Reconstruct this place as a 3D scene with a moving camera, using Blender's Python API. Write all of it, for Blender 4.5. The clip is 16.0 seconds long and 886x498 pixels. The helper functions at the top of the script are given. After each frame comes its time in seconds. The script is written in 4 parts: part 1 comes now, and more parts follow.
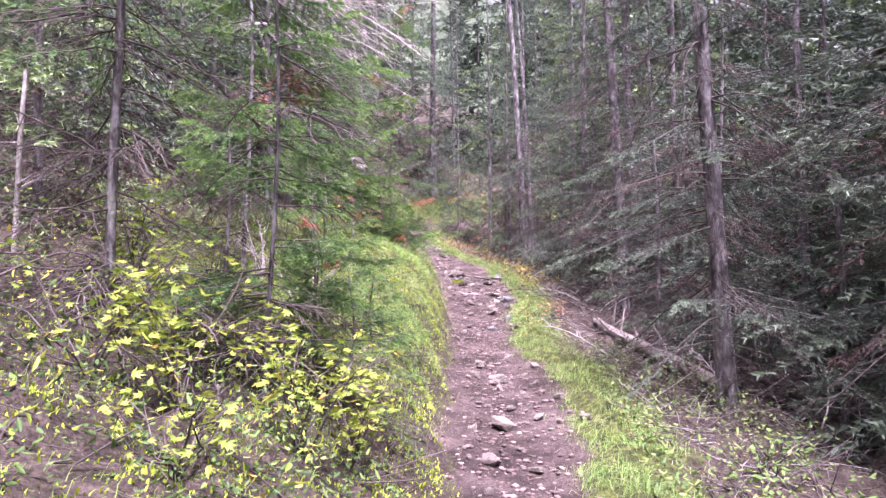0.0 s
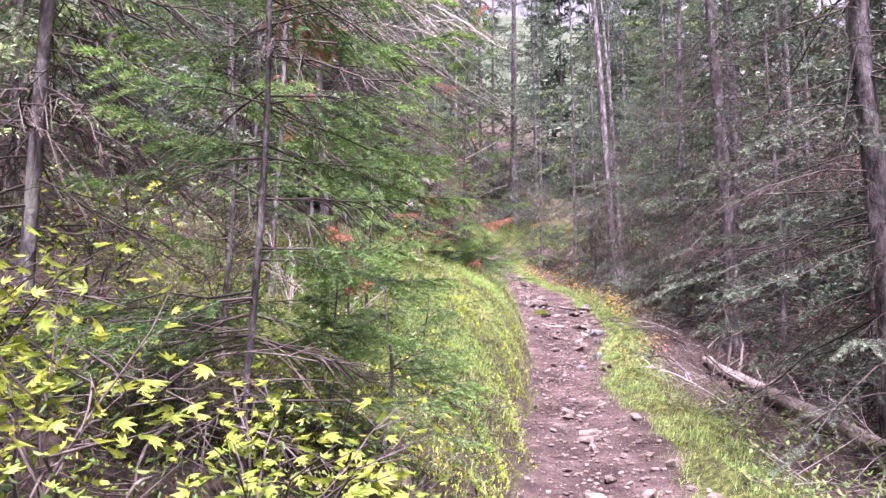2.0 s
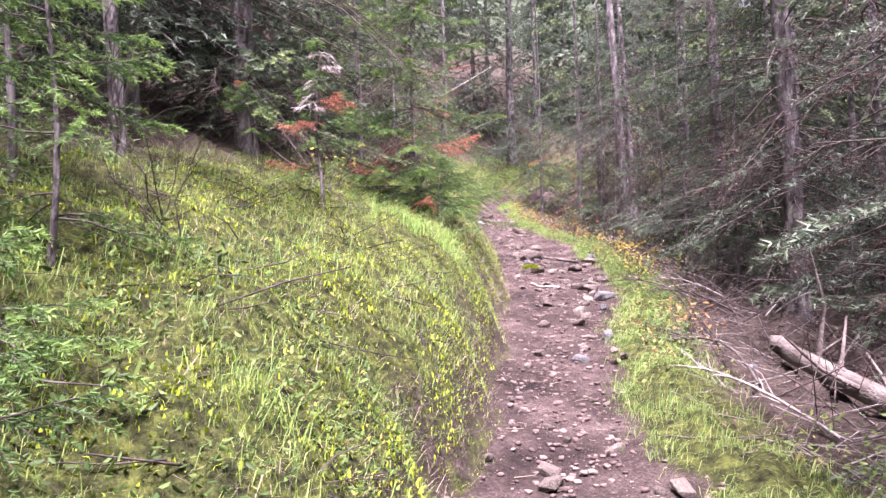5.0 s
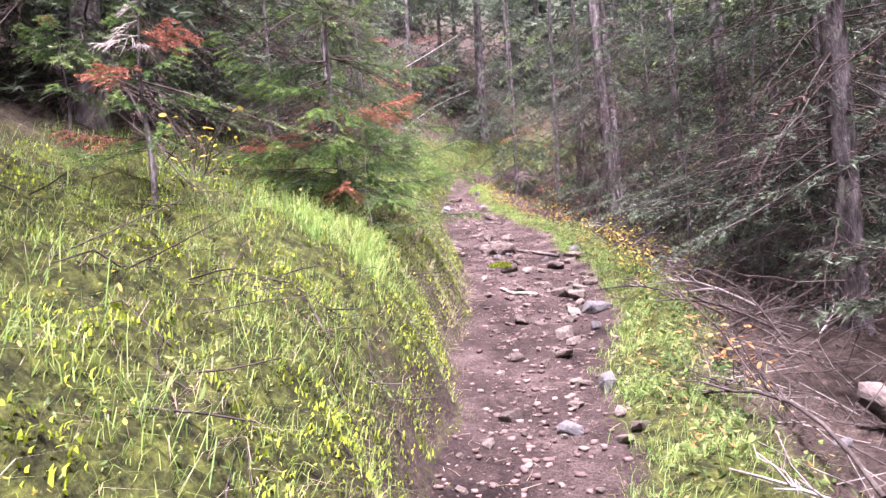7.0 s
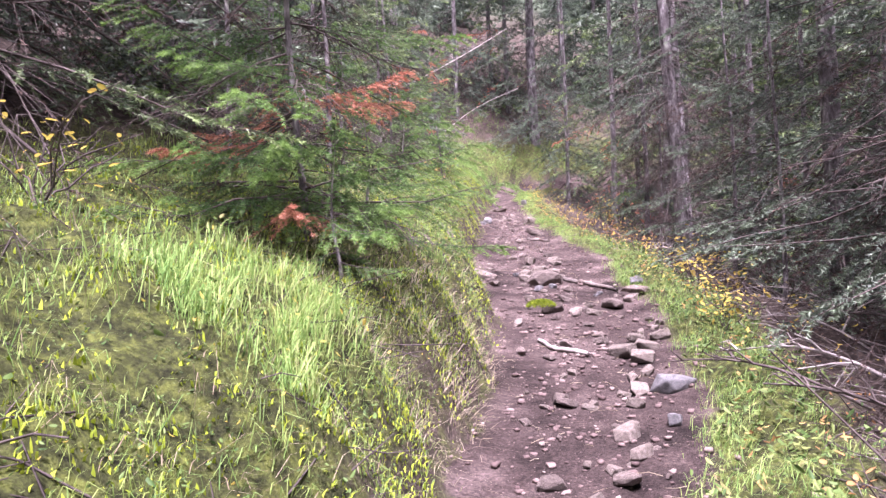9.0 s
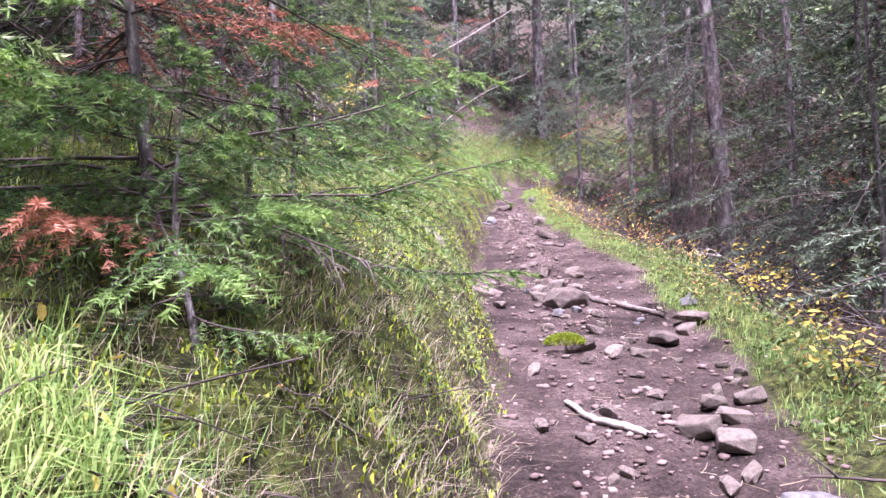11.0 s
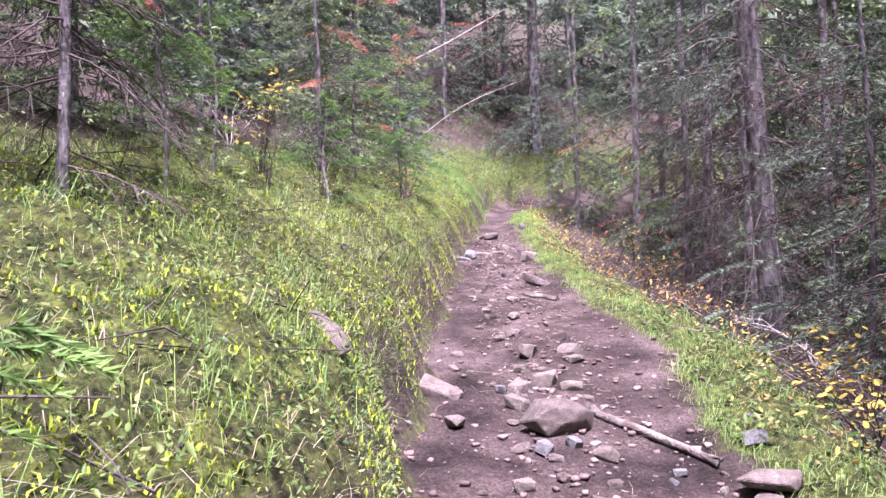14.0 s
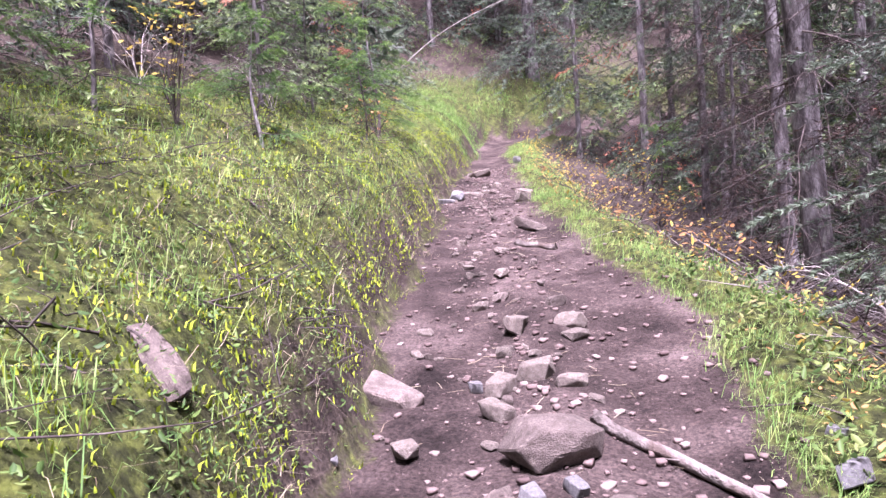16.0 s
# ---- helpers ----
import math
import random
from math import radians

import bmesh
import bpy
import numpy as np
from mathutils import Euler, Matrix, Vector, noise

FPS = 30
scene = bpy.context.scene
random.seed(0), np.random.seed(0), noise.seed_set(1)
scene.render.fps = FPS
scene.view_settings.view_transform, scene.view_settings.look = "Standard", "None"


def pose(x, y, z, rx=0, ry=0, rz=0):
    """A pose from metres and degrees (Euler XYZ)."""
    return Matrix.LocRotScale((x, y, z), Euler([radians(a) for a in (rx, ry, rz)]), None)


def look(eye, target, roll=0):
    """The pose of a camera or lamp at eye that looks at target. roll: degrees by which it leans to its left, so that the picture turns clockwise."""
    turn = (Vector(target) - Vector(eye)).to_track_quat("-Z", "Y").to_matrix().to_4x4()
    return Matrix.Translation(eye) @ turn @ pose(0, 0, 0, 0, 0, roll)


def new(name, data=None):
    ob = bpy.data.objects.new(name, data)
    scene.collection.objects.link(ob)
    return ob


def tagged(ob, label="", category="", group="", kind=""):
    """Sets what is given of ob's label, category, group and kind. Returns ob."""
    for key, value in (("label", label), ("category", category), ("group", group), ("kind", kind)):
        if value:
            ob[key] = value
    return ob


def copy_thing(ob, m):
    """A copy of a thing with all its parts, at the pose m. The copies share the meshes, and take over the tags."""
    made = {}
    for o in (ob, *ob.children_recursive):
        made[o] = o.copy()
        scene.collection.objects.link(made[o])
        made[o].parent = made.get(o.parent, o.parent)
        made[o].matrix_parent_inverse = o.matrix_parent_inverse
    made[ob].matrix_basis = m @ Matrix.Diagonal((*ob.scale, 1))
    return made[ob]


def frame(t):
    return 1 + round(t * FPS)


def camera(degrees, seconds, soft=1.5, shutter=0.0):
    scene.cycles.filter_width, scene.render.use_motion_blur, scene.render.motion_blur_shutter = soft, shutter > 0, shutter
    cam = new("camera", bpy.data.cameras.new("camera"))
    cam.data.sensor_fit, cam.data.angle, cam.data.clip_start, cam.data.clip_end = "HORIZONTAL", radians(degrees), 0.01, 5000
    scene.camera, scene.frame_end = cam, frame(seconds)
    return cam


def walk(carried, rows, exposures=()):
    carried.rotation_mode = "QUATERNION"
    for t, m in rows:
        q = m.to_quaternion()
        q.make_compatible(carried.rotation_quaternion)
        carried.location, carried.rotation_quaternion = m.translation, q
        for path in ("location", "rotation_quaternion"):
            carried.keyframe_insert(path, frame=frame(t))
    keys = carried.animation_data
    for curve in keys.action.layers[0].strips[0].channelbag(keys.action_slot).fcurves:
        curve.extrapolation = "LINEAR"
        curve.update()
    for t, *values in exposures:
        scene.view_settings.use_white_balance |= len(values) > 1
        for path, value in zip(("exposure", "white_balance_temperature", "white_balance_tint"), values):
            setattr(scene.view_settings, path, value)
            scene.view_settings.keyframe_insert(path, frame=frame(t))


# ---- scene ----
cam = camera(61.6, 16.0)
PATH = [
    (0, (0.044, 0.096, 1.571), (0.032, 2.094, 1.665), -0.4),
    (0.5, (-0.013, 0.292, 1.496), (-0.13, 2.285, 1.621), -0.9),
    (1, (-0.116, 0.659, 1.576), (-0.31, 2.643, 1.739), -0.7),
    (1.5, (-0.006, 1.072, 1.614), (-0.228, 3.05, 1.81), -0.3),
    (2, (0.08, 1.507, 1.578), (-0.153, 3.485, 1.754), -0.1),
    (2.5, (0.12, 2.014, 1.545), (-0.106, 3.996, 1.682), -0.3),
    (3, (0.146, 2.567, 1.572), (-0.082, 4.55, 1.686), -0.9),
    (3.5, (0.138, 3.114, 1.591), (-0.105, 5.098, 1.674), -0.9),
    (3.7, (0.195, 3.317, 1.552), (-0.021, 5.305, 1.618), -0.9),
    (5.8, (0.453, 5.977, 1.788), (0.172, 7.958, 1.797), -2.0),
    (6, (0.477, 6.172, 1.794), (0.216, 8.155, 1.749), -2.1),
    (6.5, (0.526, 6.684, 1.857), (0.255, 8.665, 1.844), -2.7),
    (7, (0.499, 7.197, 1.897), (0.293, 9.186, 1.886), -3.3),
    (7.4, (0.606, 7.538, 1.881), (0.535, 9.536, 1.828), -2.4),
    (7.5, (0.636, 7.648, 1.903), (0.567, 9.647, 1.904), -2.5),
    (8, (0.661, 8.064, 1.96), (0.404, 10.047, 2.008), -2.5),
    (8.2, (0.642, 8.262, 2.007), (0.331, 10.237, 2.043), -2.3),
    (10.3, (0.451, 10.361, 2.191), (0.093, 12.329, 2.181), -2.4),
    (10.5, (0.419, 10.538, 2.162), (0.06, 12.505, 2.151), -2.5),
    (11, (0.365, 10.992, 2.247), (0.01, 12.96, 2.246), -2.4),
    (11.5, (0.428, 11.451, 2.334), (0.115, 13.426, 2.389), -2.5),
    (12, (0.348, 11.951, 2.364), (-0.016, 13.918, 2.386), -2.9),
    (12.5, (0.387, 12.324, 2.395), (0.066, 14.298, 2.401), -3.0),
    (13, (0.469, 12.695, 2.517), (0.172, 14.673, 2.535), -2.8),
    (13.5, (0.385, 13.092, 2.563), (0.036, 15.061, 2.606), -2.0),
    (14, (0.356, 13.27, 2.645), (0.015, 15.24, 2.672), -1.4),
    (14.5, (0.4, 13.463, 2.608), (0.054, 15.433, 2.621), -1.4),
    (15, (0.507, 13.748, 2.689), (0.2, 15.724, 2.672), -1.9),
    (15.4, (0.488, 14.073, 2.648), (0.168, 16.047, 2.58), -3.0),
    (15.5, (0.453, 14.197, 2.65), (0.125, 16.169, 2.588), -3.5),
    (16, (0.408, 14.617, 2.707), (0.043, 16.578, 2.566), -4.4),
]
walk(cam, [(t, look(eye, target, roll)) for t, eye, target, roll in PATH], exposures=[(0, 2.52, 5950, 47), (2.5, 2.56, 6200, 46), (7, 2.48, 6300, 43), (10.5, 2.38, 5900, 45), (16, 2.42, 5900, 45)])

# ---- world, sun and exposure ----
world = bpy.data.worlds.new("overcast_sky")
scene.world = world
world.use_nodes = True
wn, wl = world.node_tree.nodes, world.node_tree.links
sky = wn.new("ShaderNodeTexSky")
sky.sky_type, sky.sun_disc = "NISHITA", False
sky.sun_elevation, sky.sun_rotation = radians(72), radians(166)
sky.air_density, sky.dust_density, sky.ozone_density = 1.0, 7.0, 1.0
pale = wn.new("ShaderNodeHueSaturation")
pale.inputs["Saturation"].default_value = 0.25
wl.new(sky.outputs[0], pale.inputs["Color"])
wl.new(pale.outputs[0], wn["Background"].inputs["Color"])
wn["Background"].inputs["Strength"].default_value = 0.07
sun_data = bpy.data.lights.new("sun", "SUN")
sun_data.energy, sun_data.angle, sun_data.color = 4.0, radians(13), (1.0, 0.97, 0.92)
sun = new("sun", sun_data)
sun.matrix_world = look((2, -8, 26), (0, 0, 0))

# ---- materials ----
def material(name):
    m = bpy.data.materials.new(name)
    m.use_nodes = True
    n, l = m.node_tree.nodes, m.node_tree.links
    return m, n, l, n["Principled BSDF"]


def ramp(n, stops):
    r = n.new("ShaderNodeValToRGB")
    while len(r.color_ramp.elements) < len(stops):
        r.color_ramp.elements.new(0.5)
    for e, (p, c) in zip(r.color_ramp.elements, stops):
        e.position, e.color = p, (*c, 1)
    return r


def noise_node(n, l, coord, scale, detail=5, rough=0.6):
    t = n.new("ShaderNodeTexNoise")
    t.inputs["Scale"].default_value, t.inputs["Detail"].default_value, t.inputs["Roughness"].default_value = scale, detail, rough
    l.new(coord, t.inputs["Vector"])
    return t.outputs["Fac"]


def mixed(n, l, fac, a, b, how="MIX"):
    x = n.new("ShaderNodeMix")
    x.data_type, x.blend_type = "RGBA", how
    for sock, v in ((x.inputs["Factor"], fac), (x.inputs[6], a), (x.inputs[7], b)):
        if isinstance(v, (int, float)):
            sock.default_value = v
        elif isinstance(v, tuple):
            sock.default_value = (*v, 1)
        else:
            l.new(v, sock)
    return x.outputs[2]


def surface(name, stops, scale, fine, rough=0.9, bump=0.4, spots=None, vary=0.25, stretch=(1, 1, 1), own=True):
    """A natural surface: a coarse colour pattern, fine grain, object-to-object variation and relief. spots: (colour, scale, from, to)."""
    m, n, l, b = material(name)
    geo = n.new("ShaderNodeTexCoord")
    mp = n.new("ShaderNodeMapping")
    mp.inputs["Scale"].default_value = stretch
    l.new(geo.outputs["Object"], mp.inputs["Vector"])
    co = mp.outputs[0]
    info = n.new("ShaderNodeObjectInfo")
    if own:
        shift = n.new("ShaderNodeVectorMath")
        shift.operation = "ADD"
        l.new(co, shift.inputs[0])
        l.new(info.outputs["Random"], shift.inputs[1])
        co = shift.outputs[0]
    big, small = noise_node(n, l, co, scale), noise_node(n, l, co, fine, 3)
    r = ramp(n, stops)
    l.new(big, r.inputs[0])
    grain = ramp(n, [(0.3, (0.55, 0.55, 0.55)), (0.7, (1.25, 1.25, 1.25))])
    l.new(small, grain.inputs[0])
    col = mixed(n, l, 0.8, r.outputs[0], grain.outputs[0], "MULTIPLY")
    if spots:
        f = ramp(n, [(spots[2], (0, 0, 0)), (spots[3], (1, 1, 1))])
        l.new(noise_node(n, l, co, spots[1], 4), f.inputs[0])
        col = mixed(n, l, f.outputs[0], col, spots[0])
    if own:
        tone = ramp(n, [(0, (1 - vary,) * 3), (1, (1 + vary,) * 3)])
        l.new(info.outputs["Random"], tone.inputs[0])
        col = mixed(n, l, 1.0, col, tone.outputs[0], "MULTIPLY")
    l.new(col, b.inputs["Base Color"])
    b.inputs["Roughness"].default_value = rough
    b.inputs["Specular IOR Level"].default_value = 0.25
    bp = n.new("ShaderNodeBump")
    bp.inputs["Strength"].default_value, bp.inputs["Distance"].default_value = bump, 0.02
    l.new(small, bp.inputs["Height"])
    l.new(bp.outputs[0], b.inputs["Normal"])
    return m


def foliage(name, stops, scale=1.5, rough=0.6, through_light=0.3, tips=None):
    """Leaves, needles and blades: each island takes its own tone, patches differ, light passes through. tips: the
    colour of new growth and of spray ends painted as lit.
    """
    m, n, l, b = material(name)
    geo, tc, info = n.new("ShaderNodeNewGeometry"), n.new("ShaderNodeTexCoord"), n.new("ShaderNodeObjectInfo")
    add = n.new("ShaderNodeMath")
    add.operation = "MULTIPLY_ADD"
    l.new(geo.outputs["Random Per Island"], add.inputs[0])
    add.inputs[1].default_value = 0.55
    l.new(noise_node(n, l, tc.outputs["Object"], scale, 3), add.inputs[2])
    own = n.new("ShaderNodeMath")
    own.operation = "MULTIPLY_ADD"
    l.new(info.outputs["Random"], own.inputs[0])
    own.inputs[1].default_value = 0.3
    l.new(add.outputs[0], own.inputs[2])
    sub = n.new("ShaderNodeMath")
    sub.operation = "SUBTRACT"
    l.new(own.outputs[0], sub.inputs[0])
    sub.inputs[1].default_value = 0.42
    r = ramp(n, stops)
    l.new(sub.outputs[0], r.inputs[0])
    col = r.outputs[0]
    if tips:
        at = n.new("ShaderNodeAttribute")
        at.attribute_name = "tip"
        col = mixed(n, l, at.outputs["Fac"], col, tips)
    l.new(col, b.inputs["Base Color"])
    b.inputs["Roughness"].default_value = rough
    b.inputs["Specular IOR Level"].default_value = 0.18
    tr = n.new("ShaderNodeBsdfTranslucent")
    l.new(col, tr.inputs["Color"])
    ms = n.new("ShaderNodeMixShader")
    ms.inputs[0].default_value = through_light
    l.new(b.outputs[0], ms.inputs[1])
    l.new(tr.outputs[0], ms.inputs[2])
    l.new(ms.outputs[0], n["Material Output"].inputs["Surface"])
    return m


BARK = surface("grey_spruce_bark", [(0.32, (0.0298, 0.0255, 0.0255)), (0.5, (0.128, 0.115, 0.119)), (0.68, (0.323, 0.306, 0.315))], 14, 60, 0.95, 1.0,
               spots=((0.27, 0.28, 0.245), 9, 0.6, 0.7), stretch=(1, 1, 0.35))
TWIG = surface("brown_grey_twig", [(0.3, (0.035, 0.027, 0.025)), (0.58, (0.09, 0.074, 0.069)), (0.78, (0.21, 0.187, 0.176))], 6, 40, 0.9, 0.3)
LOGWOOD = surface("weathered_log_bark", [(0.3, (0.0907, 0.0758, 0.0689)), (0.6, (0.223, 0.193, 0.177)), (0.8, (0.405, 0.374, 0.354))], 7, 50, 0.9, 0.9, spots=((0.101, 0.0758, 0.0659), 5, 0.55, 0.66), stretch=(1.01, 0.405, 1.01))
DEADWOOD = surface("bleached_dead_wood", [(0.3, (0.207, 0.183, 0.173)), (0.7, (0.486, 0.449, 0.431))], 8, 60, 0.85, 0.5, stretch=(1.22, 1.22, 0.486))
NEEDLE = foliage("spruce_needles", [(0.1, (0.008, 0.017, 0.009)), (0.5, (0.06, 0.102, 0.052)), (0.9, (0.2, 0.27, 0.14))], 1.2, 0.45, 0.22, tips=(0.29, 0.4, 0.15))
# the paler tips put highlights on the outer needles into the colour
NEEDLE_BLUE = foliage("blue_green_needles", [(0.1, (0.008, 0.015, 0.011)), (0.5, (0.07, 0.102, 0.08)), (0.9, (0.175, 0.222, 0.168))], 1.0, 0.45, 0.2, tips=(0.18, 0.245, 0.155))
FIR = foliage("fresh_fir_needles", [(0.1, (0.0347, 0.0812, 0.0309)), (0.5, (0.0801, 0.169, 0.0514)), (0.9, (0.144, 0.25, 0.0771))], 2.0, 0.5, 0.35, tips=(0.213, 0.349, 0.0872))
NEEDLE_RED = foliage("rust_red_dead_needles", [(0.1, (0.2, 0.075, 0.05)), (0.5, (0.4, 0.165, 0.105)), (0.9, (0.56, 0.29, 0.2))], 2.0, 0.7, 0.25)
NEEDLE_BROWN = foliage("brown_dead_needles", [(0.1, (0.035, 0.023, 0.02)), (0.5, (0.085, 0.058, 0.05)), (0.9, (0.18, 0.128, 0.105))], 2.0, 0.8, 0.15)
GRASS = foliage("autumn_grass", [(0.05, (0.0486, 0.0893, 0.0275)), (0.35, (0.14, 0.232, 0.0586)), (0.65, (0.244, 0.34, 0.0859)), (0.9, (0.306, 0.366, 0.131)), (1, (0.277, 0.296, 0.15))], 0.9, 0.6, 0.35)
GREEN_GRASS = foliage("green_grass", [(0.05, (0.055, 0.117, 0.0345)), (0.4, (0.149, 0.284, 0.0728)), (0.75, (0.267, 0.385, 0.114)), (1, (0.377, 0.385, 0.168))], 1.2, 0.6, 0.35)
STRAW = foliage("dry_straw", [(0.1, (0.177, 0.136, 0.0952)), (0.5, (0.313, 0.265, 0.19)), (0.9, (0.422, 0.381, 0.292))], 2, 0.8, 0.2)
HERB = foliage("low_green_leaves", [(0.05, (0.0133, 0.0303, 0.0109)), (0.35, (0.0518, 0.102, 0.0272)), (0.65, (0.11, 0.175, 0.0484)), (0.88, (0.207, 0.25, 0.0847)), (1, (0.207, 0.158, 0.0791))], 1.2, 0.5, 0.3)
MAPLE = foliage("yellow_green_maple", [(0.1, (0.0722, 0.133, 0.024)), (0.45, (0.173, 0.254, 0.039)), (0.8, (0.326, 0.338, 0.054)), (1, (0.397, 0.232, 0.06))], 3, 0.5, 0.35)
YELLOW = foliage("yellow_leaves", [(0.1, (0.288, 0.248, 0.048)), (0.6, (0.464, 0.376, 0.08)), (1, (0.48, 0.264, 0.08))], 3, 0.6, 0.35)
ORANGE = foliage("orange_leaves", [(0.1, (0.238, 0.102, 0.051)), (0.6, (0.391, 0.212, 0.085)), (1, (0.425, 0.323, 0.119))], 3, 0.6, 0.3)
MOSS = foliage("yellow_moss", [(0.1, (0.101, 0.143, 0.0136)), (0.5, (0.251, 0.34, 0.0272)), (0.9, (0.402, 0.493, 0.0476))], 3, 0.9, 0.2)
ROCK_TAN = surface("pinkish_tan_stone", [(0.3, (0.128, 0.106, 0.092)), (0.7, (0.288, 0.248, 0.218))], 9, 60, 0.9, 0.8, spots=((0.128, 0.088, 0.08), 14, 0.6, 0.7))
ROCK_GREY = surface("pale_grey_stone", [(0.3, (0.123, 0.123, 0.127)), (0.7, (0.26, 0.26, 0.268))], 9, 60, 0.85, 0.7, spots=((0.145, 0.138, 0.138), 16, 0.6, 0.7))
ROCK_BROWN = surface("purple_brown_stone", [(0.3, (0.085, 0.068, 0.0612)), (0.7, (0.212, 0.174, 0.156))], 8, 60, 0.9, 0.8, spots=((0.289, 0.246, 0.212), 11, 0.62, 0.72))


def ground_material():
    m, n, l, b = material("trail_and_forest_floor")
    tc = n.new("ShaderNodeTexCoord")
    co = tc.outputs["Object"]

    def attr(name):
        a = n.new("ShaderNodeAttribute")
        a.attribute_name = name
        return a.outputs["Fac"]

    def blend(scale, mask, lo, hi):
        """mask roughened by noise, so that borders are ragged."""
        x = n.new("ShaderNodeMath")
        x.operation = "ADD"
        l.new(mask, x.inputs[0])
        l.new(noise_node(n, l, co, scale, 5, 0.7), x.inputs[1])
        r = ramp(n, [(lo, (0, 0, 0)), (hi, (1, 1, 1))])
        half = n.new("ShaderNodeMath")
        half.operation = "MULTIPLY"
        half.inputs[1].default_value = 0.5
        l.new(x.outputs[0], half.inputs[0])
        l.new(half.outputs[0], r.inputs[0])
        return r.outputs[0]

    soil = ramp(n, [(0.36, (0.016, 0.0118, 0.011)), (0.5, (0.055, 0.041, 0.038)), (0.68, (0.125, 0.098, 0.091))])
    l.new(noise_node(n, l, co, 1.7, 9, 0.72), soil.inputs[0])
    grit = ramp(n, [(0.36, (0.3, 0.28, 0.28)), (0.5, (0.95, 0.95, 0.95)), (0.64, (1.8, 1.72, 1.68))])
    fine = noise_node(n, l, co, 55, 6, 0.75)
    l.new(fine, grit.inputs[0])
    soil_c = mixed(n, l, 0.85, soil.outputs[0], grit.outputs[0], "MULTIPLY")
    floor = ramp(n, [(0.3, (0.02, 0.016, 0.013)), (0.5, (0.055, 0.043, 0.037)), (0.7, (0.12, 0.096, 0.08))])
    l.new(noise_node(n, l, co, 9, 8, 0.75), floor.inputs[0])
    litter = mixed(n, l, 0.8, floor.outputs[0], grit.outputs[0], "MULTIPLY")
    green = ramp(n, [(0.36, (0.012, 0.013, 0.007)), (0.5, (0.05, 0.06, 0.02)), (0.68, (0.15, 0.18, 0.042))])
    l.new(noise_node(n, l, co, 14, 8, 0.75), green.inputs[0])
    bank = mixed(n, l, blend(3.0, attr("moss"), 0.5, 0.68), litter, green.outputs[0])
    col = mixed(n, l, blend(6.0, attr("trail"), 0.46, 0.6), bank, soil_c)
    woods = ramp(n, [(0.35, (0.02, 0.03, 0.02)), (0.6, (0.07, 0.095, 0.06))])
    l.new(noise_node(n, l, co, 0.35, 8, 0.75), woods.inputs[0])
    col = mixed(n, l, attr("woods"), col, woods.outputs[0])
    l.new(col, b.inputs["Base Color"])
    b.inputs["Roughness"].default_value = 0.95
    b.inputs["Specular IOR Level"].default_value = 0.15
    bp = n.new("ShaderNodeBump")
    bp.inputs["Strength"].default_value, bp.inputs["Distance"].default_value = 0.9, 0.03
    l.new(fine, bp.inputs["Height"])
    l.new(bp.outputs[0], b.inputs["Normal"])
    return m


GROUND = ground_material()

# ---- terrain ----
LEFT_Y = (-4, 4.5, 7, 10, 12, 13.5, 14.5, 15.2, 17, 18.5, 20, 21.5, 23.4, 25.2, 27, 29, 31.4, 32.6, 34, 38, 60)
LEFT_X = (-0.1, -0.01, -0.03, 0.05, 0.0, -0.08, -0.02, -0.12, -0.48, -0.72, -0.87, -0.97, -1.22, -1.36, -1.38, -1.5, -1.74, -1.3, 0.1, 5, 32)
RIGHT_Y = (-4, 4.5, 7, 8.5, 10, 11.3, 12.7, 14, 15, 16, 17, 18.6, 19.3, 20.1, 21.3, 23.1, 25, 26.7, 28.7, 30.5, 31.4, 32.5, 36, 60)
RIGHT_X = (0.8, 0.87, 1.2, 1.1, 0.95, 0.98, 1.2, 1.33, 1.36, 1.3, 1.15, 1.05, 0.93, 0.68, 0.38, -0.02, -0.28, -0.53, -0.8, -1.0, -0.6, 0.6, 5.2, 34)


def left_edge(y):
    return np.interp(y, LEFT_Y, LEFT_X) + 0.05 * np.sin(2.9 * y) + 0.03 * np.sin(7.3 * y + 1)


def right_edge(y):
    return np.interp(y, RIGHT_Y, RIGHT_X) + 0.05 * np.sin(2.3 * y + 2) + 0.03 * np.sin(6.1 * y)


def trail_z(y):
    """The tread's height along the walk: a gentle climb, steeper towards the bend."""
    c = np.clip(y, 2.0, 24.0)
    z = -1.477e-4 * c**3 + 8.04e-3 * c**2 - 7.12e-3 * c + 0.215
    return z + 0.03 * soft((y - 19) / 2) + 0.155 * np.clip(y - 24, 0, 8) + 0.08 * np.clip(y - 32, 0, 60) + 0.03 * np.clip(y - 2, -60, 0)


def lumps(x, y, size, seed):
    """Smooth uneven ground, about -1 to 1, with bumps of that size."""
    r = np.random.RandomState(seed)
    out = 0.0
    for k in range(7):
        a, f, p = r.uniform(0, 6.28), r.uniform(0.6, 1.6) * 6.28 / size, r.uniform(0, 6.28)
        out = out + np.sin(f * (np.cos(a) * x + np.sin(a) * y) + p + 1.3 * np.sin(0.37 * f * (np.sin(a) * x - np.cos(a) * y)))
    return out / 4.0


def soft(t):
    t = np.clip(t, 0, 1)
    return t * t * (3 - 2 * t)


